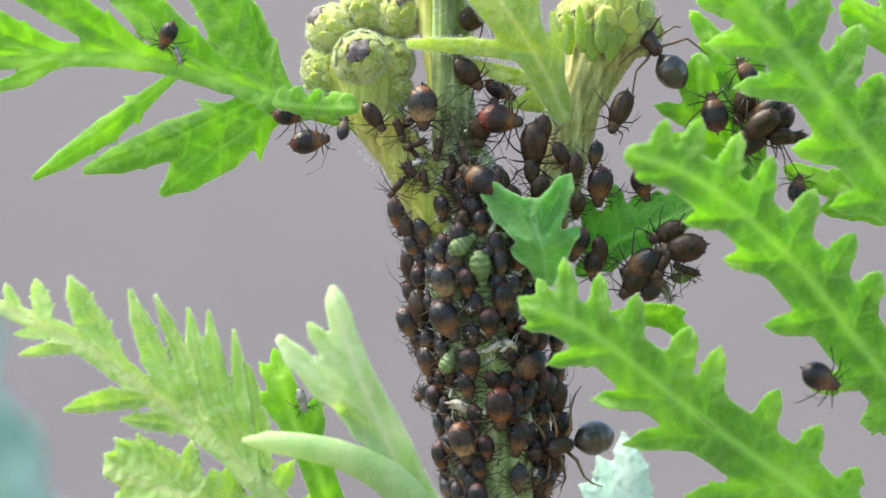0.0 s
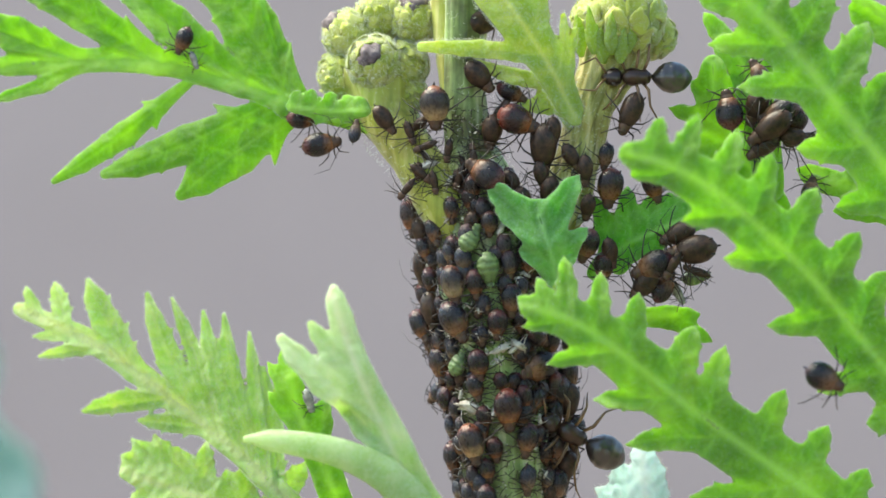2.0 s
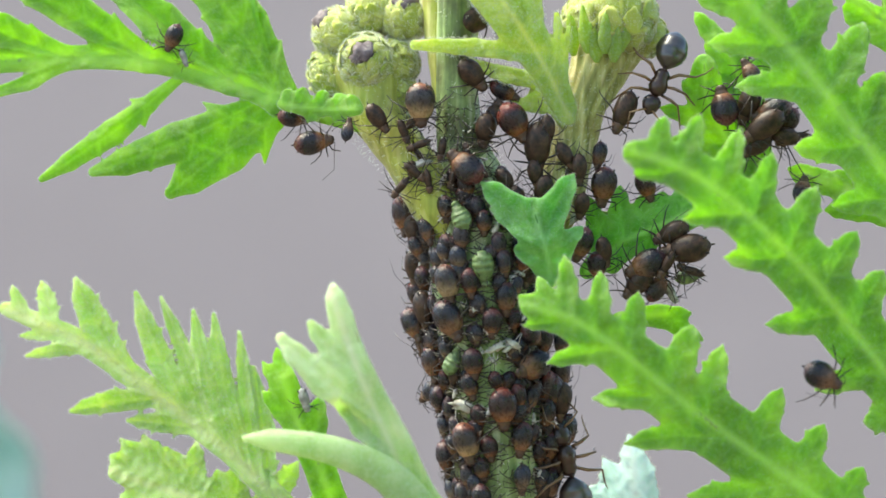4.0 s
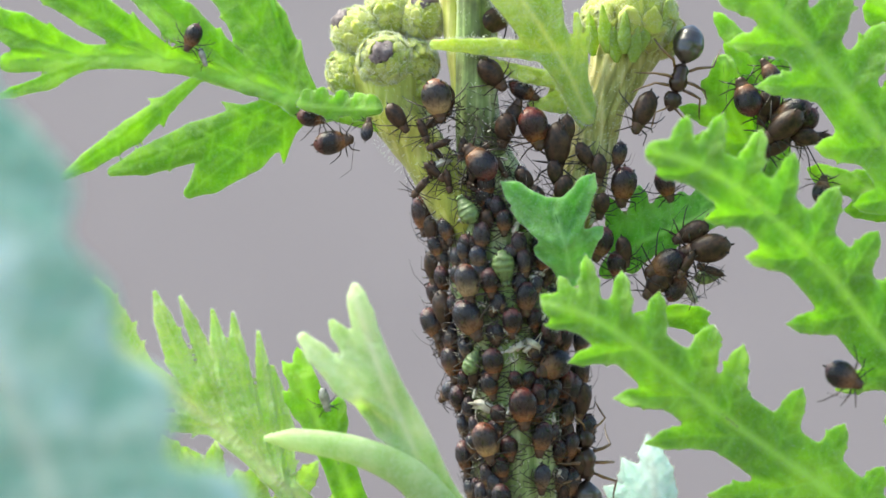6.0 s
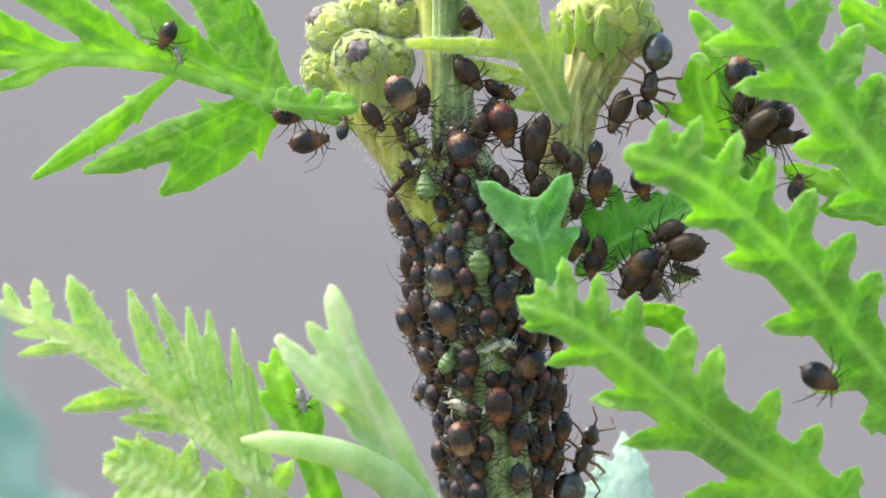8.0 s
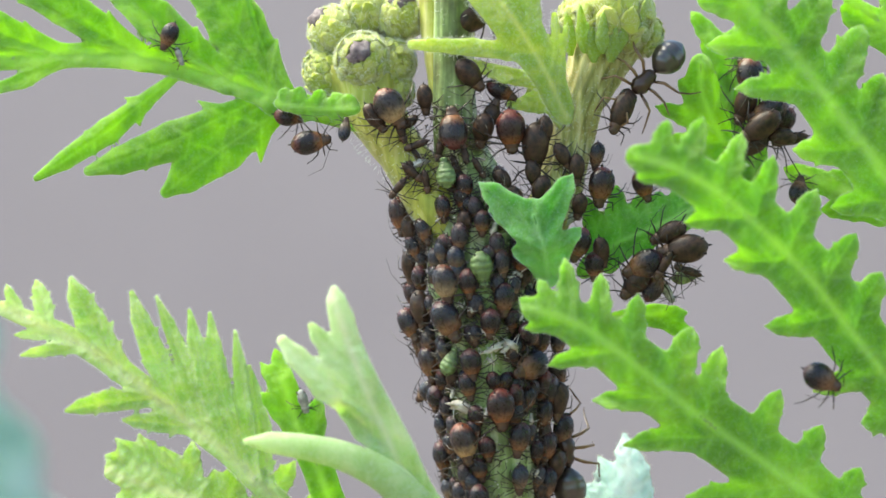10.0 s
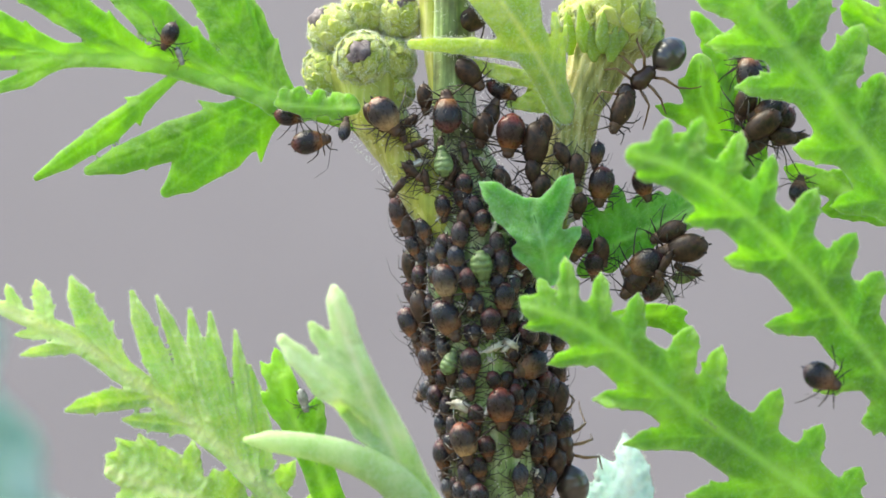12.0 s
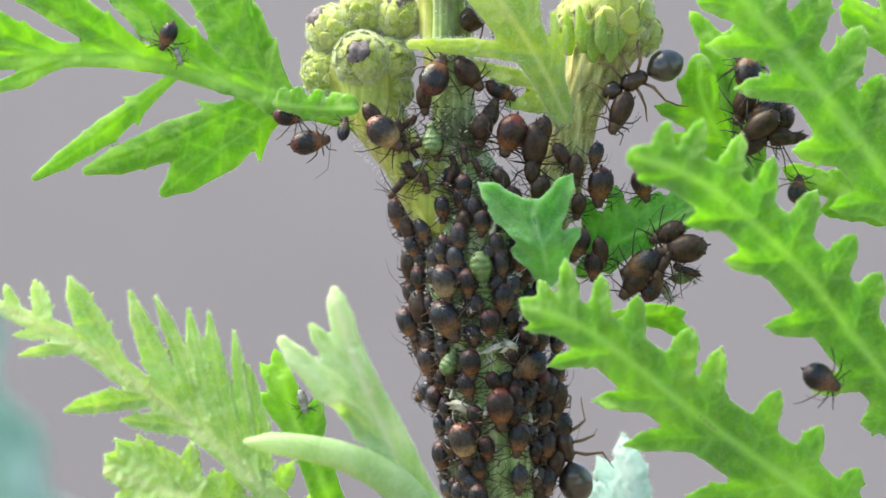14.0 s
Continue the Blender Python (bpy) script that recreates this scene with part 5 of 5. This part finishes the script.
# unattached legs and feelers, added to thicken the tangle of aphid legs
verts, faces = [], []
for k in range(420):
    z = rng.uniform(1.6, 6.4) if k < 230 else rng.uniform(-11, 2)
    xc, r = stem_at(z)
    q = Vector((xc - 0.55 + rng.uniform(-1.9, 1.7) if k < 230 else xc + rng.uniform(-0.9, 0.9) * r, 0, z))
    lie = min(0.96, abs(q.x - xc) / r)
    q.y = -r * math.sqrt(1 - lie * lie) - rng.uniform(0.05, 0.7)
    way = Vector((rng.uniform(-1, 1), rng.uniform(-0.4, 0.4), rng.uniform(-1, 1))).normalized()
    bend = Vector((rng.uniform(-1, 1), rng.uniform(-0.4, 0.4), rng.uniform(-1, 1))).normalized()
    size = rng.uniform(0.25, 0.75)
    line = [q, q + way * size * 0.5, q + way * size * 0.75 + bend * size * 0.5]
    i = len(verts)
    for e, v in enumerate(line):
        w = 0.026 - 0.007 * e
        verts += [v + Vector((w, 0, 0)), v + Vector((-w * 0.5, -w, w * 0.6)), v + Vector((-w * 0.5, w * 0.4, -w))]
    for e in range(2):
        for f in range(3):
            g = (f + 1) % 3
            faces.append((i + 3 * e + f, i + 3 * e + g, i + 3 * e + 3 + g, i + 3 * e + 3 + f))
data = bpy.data.meshes.new("loose legs")
data.from_pydata([tuple(v * MM) for v in verts], [], faces)
data.materials.append(APHID_LEG)
tagged(new("shed_legs", data), "tangle of thin dark legs and feelers added among the aphids", "debris", kind="stuff")

# ---- a leaf close before the lens, swaying; its sky sheen is part of its colour ----
near_leaf = thing("leaf", (-10, -45, -3), "blue-green leaf with painted sky sheen swaying close before the camera, blurred", "leaf")
frond(near_leaf, [(-9, -45, -16.5), (-12, -45, -8), (-15.5, -45, 0), (-18, -45, 7), (-19, -45, 11)], [0.5, 0.4, 0.3, 0.15], [2.4, 3, 3, 2.4, 1.2], [
    (0.05, -3.6, -11, 1.9, 1, 0), (0.2, -6.9, -7.2, 1.9, 1, 0), (0.34, -9.2, -4.2, 1.7, 1, 0), (0.47, -11, -1.6, 1.7, 1, 0), (0.62, -12.2, 1.6, 1.7, 1, 0), (0.78, -15.4, 4.6, 1.2, 1, 0),
    (0.3, -20, -4, 2.4, 1, 0), (0.6, -23, 3, 2.4, 1, 0)],
    LEAF_SKY_SHEEN, VEIN, "blue-green blade with blunt lobes, its pale sky sheen put into the colour", hairs=0, tooth=0.3, thick=0.2, fold=0.12, quilt=0.03, end=0.6, waist=0.95, web=0.3, grain=0.22, crisp=0.3)
bm = bmesh.new()
tube(bm, glide([(-22, -38, -349), (-14, -42, -100), (-9.5, -45, -25), (-9, -45, -16)], 8), [1.5, 1.2, 0.8, 0.6], 8)
part("leaf_stalk", bm, VEIN, near_leaf)


def motions():
    """What creeps and sways, from start to end."""
    def creep(ob, rows):
        walk(ob, [(t, standing(at, n, facing(a, away), 1.8).normalized()) for t, at, n, a, away in rows])
    face = (0, -1, 0)
    creep(roaming["old"], [(0, (-0.89, -1.3, 6.17), face, -88, 0), (1.5, (-0.76, -1.3, 6.29), face, -88, 0), (3, (-0.93, -1.3, 6.27), face, -88, 0), (5.5, (-1.33, -1.3, 6.5), face, -85, 0), (6.5, (-1.23, -1.3, 6.54), face, -72, 0),
        (7.5, (-1.56, -1.3, 6.75), face, -62, 0), (8, (-1.76, -1.3, 6.7), face, -55, 0), (10.5, (-2.41, -1.3, 6.06), face, -58, 0), (12.5, (-2.58, -1.3, 5.67), face, -52, 0), (14, (-2.54, -1.3, 5.06), face, -42, 0)])
    creep(roaming["climber"], [(0, (1.58, -2, 3.03), face, 150, 0), (1.5, (1.54, -2, 3.27), face, 150, 0), (3, (1.18, -2, 3.55), face, 140, 0), (5.5, (0.56, -2, 3.69), face, 135, 0), (6.5, (0.65, -2, 3.87), face, 125, 0),
        (7.5, (0.81, -1.9, 3.96), face, 120, 0), (8, (0.79, -1.8, 4.41), face, 115, 0), (10.5, (0.26, -1.5, 5.38), face, 92, 0), (11.5, (0.13, -1.4, 5.74), face, 92, 0), (12.5, (0.1, -1.4, 6.34), face, 94, 0), (13, (-0.17, -1.3, 6.83), face, 80, 0), (14, (-0.36, -1.2, 7.61), face, 70, 0)])
    creep(roaming["turner"], [(0, (2.5, -1.2, 5.68), face, -8, 0), (1.5, (2.74, -1.2, 5.69), face, -14, 0), (3, (3.04, -1.2, 5.72), face, -45, 0), (5.5, (2.86, -1.2, 5.27), face, -70, 30), (6.5, (3.08, -1.2, 5.33), face, -75, 30),
        (7.5, (2.92, -1.2, 5.3), face, -72, 10), (8, (2.7, -1.2, 5.42), face, -75, 0), (10.5, (2.94, -1.2, 5.12), face, -88, 0), (12.5, (2.88, -1.2, 4.98), face, -100, 0), (14, (2.93, -1.2, 5.01), face, -108, 0)])
    creep(roaming["green"], [(0, (0.84, -2.2, 0.17), face, 35, 0), (1.5, (0.96, -2.2, 0.41), face, 50, 0), (2.5, (0.71, -2.2, 0.72), face, 75, 0), (3, (0.87, -2.2, 0.98), face, 95, 0), (5.5, (0.07, -2.1, 1.71), face, 118, 0), (6.5, (-0.14, -2.1, 1.69), face, 115, 0),
        (7.5, (-0.75, -2, 2.24), face, 98, 0), (8, (-0.74, -1.9, 2.73), face, 92, 0), (10.5, (0.14, -1.9, 3.37), face, 98, 0), (11.5, (0, -1.8, 3.58), face, 96, 0), (12.5, (-0.1, -1.7, 4.07), face, 98, 0), (14, (-0.51, -1.6, 4.8), face, 95, 0)])
    creep(roaming["wanderer"], [(0, (11.97, 0.2, 6.03), face, 100, 0), (1.5, (12.08, 0.2, 6.13), face, 100, 0), (3, (12.09, 0.2, 6.32), face, 95, 0), (5.5, (12.4, 0.2, 6.4), face, 110, 0), (6, (12.35, 0.2, 6.73), face, 110, 0), (6.5, (12.4, 0.2, 6.89), face, 110, 0), (7, (12.43, 0.2, 7.04), face, 100, 0), (7.5, (12.92, 0.2, 7.52), face, 90, 0), (8, (13.06, 0.2, 7.93), face, 90, 0), (10.5, (13.55, 0.2, 7.93), face, 90, 0), (12.5, (13.47, 0.2, 7.89), face, 92, 0), (14, (13.47, 0.2, 7.92), face, 92, 0)])
    creep(ant_high, [(0, (10.06, -0.6, 7.84), (0.1, -1, 0.3), 172, 72), (0.5, (9.97, -0.6, 7.86), (0.1, -1, 0.3), 172, 72), (1, (9.76, -0.6, 7.98), (0.1, -1, 0.3), 180, 72), (1.5, (9.61, -0.6, 7.39), (0.1, -1, 0.3), 180, 72), (2, (9.56, -0.6, 7.62), (0.1, -1, 0.3), 215, 62), (2.5, (9.68, -0.6, 7.71), (0.1, -1, 0.3), 235, 66),
        (3, (9.74, -0.6, 8.12), (0.1, -1, 0.2), 245, 64), (5.5, (10.06, -0.6, 8.95), (0.2, -1, 0.1), 245, 20), (6, (9.75, -0.6, 9.02), (0.4, -1, 0), 248, 10), (6.5, (9.59, -0.6, 9.59), (0.6, -0.8, 0), 252, 5), (7, (9.6, -0.6, 9.04), (0.6, -0.8, 0), 252, 5), (7.5, (9.73, -0.6, 8.98), (0.6, -0.8, 0), 250, 5), (8, (9.43, -0.6, 8.63), (0.5, -0.8, 0), 250, 5),
        (10.5, (9.9, -0.6, 8.43), (0.1, -1, 0.1), 222, 32), (11, (9.82, -0.6, 8.41), (0.1, -1, 0.1), 222, 32), (11.5, (9.91, -0.6, 8.45), (0.1, -1, 0.1), 222, 32), (12, (9.88, -0.6, 8.56), (0.1, -1, 0.1), 222, 32), (12.5, (9.71, -0.6, 8.51), (0.1, -1, 0.1), 222, 32), (13, (9.65, -0.6, 8.19), (0.1, -1, 0.1), 215, 40), (13.5, (9.67, -0.6, 8.03), (0.1, -1, 0.1), 212, 52), (14, (9.75, -0.6, 8.1), (0.1, -1, 0.1), 210, 56)])
    creep(ant_low, [(0, (6.63, -0.4, -8.35), (0.3, -1, 0), 185, 62), (0.5, (6.69, -0.4, -8.24), (0.3, -1, 0), 185, 62), (1, (6.72, -0.4, -8.29), (0.3, -1, 0), 180, 62), (1.5, (6.64, -0.4, -8.75), (0.3, -1, 0), 170, 62), (2, (6.61, -0.4, -8.84), (0.3, -1, 0), 168, 62), (2.5, (6.75, -0.4, -8.78), (0.4, -1, 0), 215, 20), (3, (6.35, -0.4, -10.01), (0.4, -1, 0), 150, 40),
        (5.5, (5.31, -0.4, -11.13), (0.6, -0.8, 0), 100, 10), (6.5, (5.21, 0.3, -10.99), (0.7, -0.7, 0), 88, 5), (7, (5.2, 0.3, -10.84), (0.7, -0.7, 0), 60, 0), (7.5, (5.31, 0.3, -10.76), (0.7, -0.7, 0), 52, 0), (8, (5.58, 0.3, -10.7), (0.7, -0.7, 0), 48, 0),
        (10.5, (5.54, 0.5, -10.52), (0.5, -0.8, 0), 112, 12), (12, (5.66, 0.5, -10.43), (0.5, -0.8, 0), 114, 12), (14, (5.86, 0.3, -10.3), (0.4, -1, 0), 128, 40)])
    def swing(limb, joint, rows):
        walk(limb, [(t, Matrix.Translation(joint) @ pose(0, 0, 0, 0, 0, a) @ Matrix.Translation(-joint)) for t, a in rows])
    for limb, joint, s in jointed:
        swing(limb, joint, [(0, 0), (0.5, 4 * s), (1, -5 * s), (1.5, 8 * s), (2, -8 * s), (2.5, 9 * s), (3, -6 * s), (3.7, 12 * s), (4.4, -12 * s), (5.1, 12 * s), (5.5, -10 * s), (6, 9 * s), (6.5, -4 * s), (7, 2 * s), (8, 0), (8.8, 10 * s), (9.5, -10 * s), (10.3, 4 * s), (11, -3 * s), (12, 4 * s), (12.5, -4 * s), (13, 9 * s), (13.5, -6 * s), (14, 3 * s)])
    feelers = [o for o in KINDS["v"].children if o.name.startswith("antenna")]
    for o, s in zip(feelers, (-1, 1)):
        swing(o, Vector((0.92, 0.08 * s, 0.5)) * MM, [(0, 0), (1, 14), (2, -8), (3, 6), (4.5, 18), (5.5, 8), (6.5, 16), (7.5, -10), (9, 12), (10.5, -4), (12, 10), (13, 2), (14, 12)])
    walk(near_leaf, [(t, pose(x * MM, -45 * MM, z * MM)) for t, x, z in [
        (0, -11.44, -7.75), (0.5, -10.84, -8.33), (1, -10.09, -8.97), (1.5, -9.12, -8.73), (2, -8.97, -9.33), (2.5, -9.50, -8.67), (3, -9.68, -9.17), (4.2, -11.05, -8.81),
        (5.2, -11.94, -7.92), (5.3, -12.07, -7.93), (5.4, -9.76, -3.87), (5.5, -8.27, -3.88), (5.6, -8.41, -3.88), (5.7, -11.95, -6.76), (5.8, -11.50, -6.41), (5.9, -8.17, -4.20),
        (6, -9.51, -4.20), (6.1, -9.77, -4.07), (6.2, -10.26, -4.11), (6.3, -11.05, -4.83), (6.4, -10.12, -3.69), (6.5, -11.40, -6.78), (6.6, -11.42, -6.56), (6.7, -11.02, -5.15),
        (6.8, -11.46, -6.46), (6.9, -10.72, -4.20), (7, -11.25, -5.50), (7.1, -11.59, -6.86), (7.2, -11.76, -7.53), (7.5, -11.52, -5.66), (7.8, -11.40, -7.25), (8.2, -11.33, -7.55),
        (9.2, -11.57, -7.98), (10.3, -11.70, -7.81), (10.7, -12.03, -7.89), (10.9, -11.97, -7.13), (11, -11.84, -5.86), (11.1, -11.84, -6.39), (11.2, -10.55, -2.69), (11.3, -11.27, -4.58),
        (11.4, -11.47, -5.45), (11.5, -11.67, -6.67), (11.7, -11.76, -7.80), (12, -11.52, -8.02), (12.5, -11.53, -7.92), (13.2, -11.70, -7.72), (14, -11.75, -7.54)]])


motions()
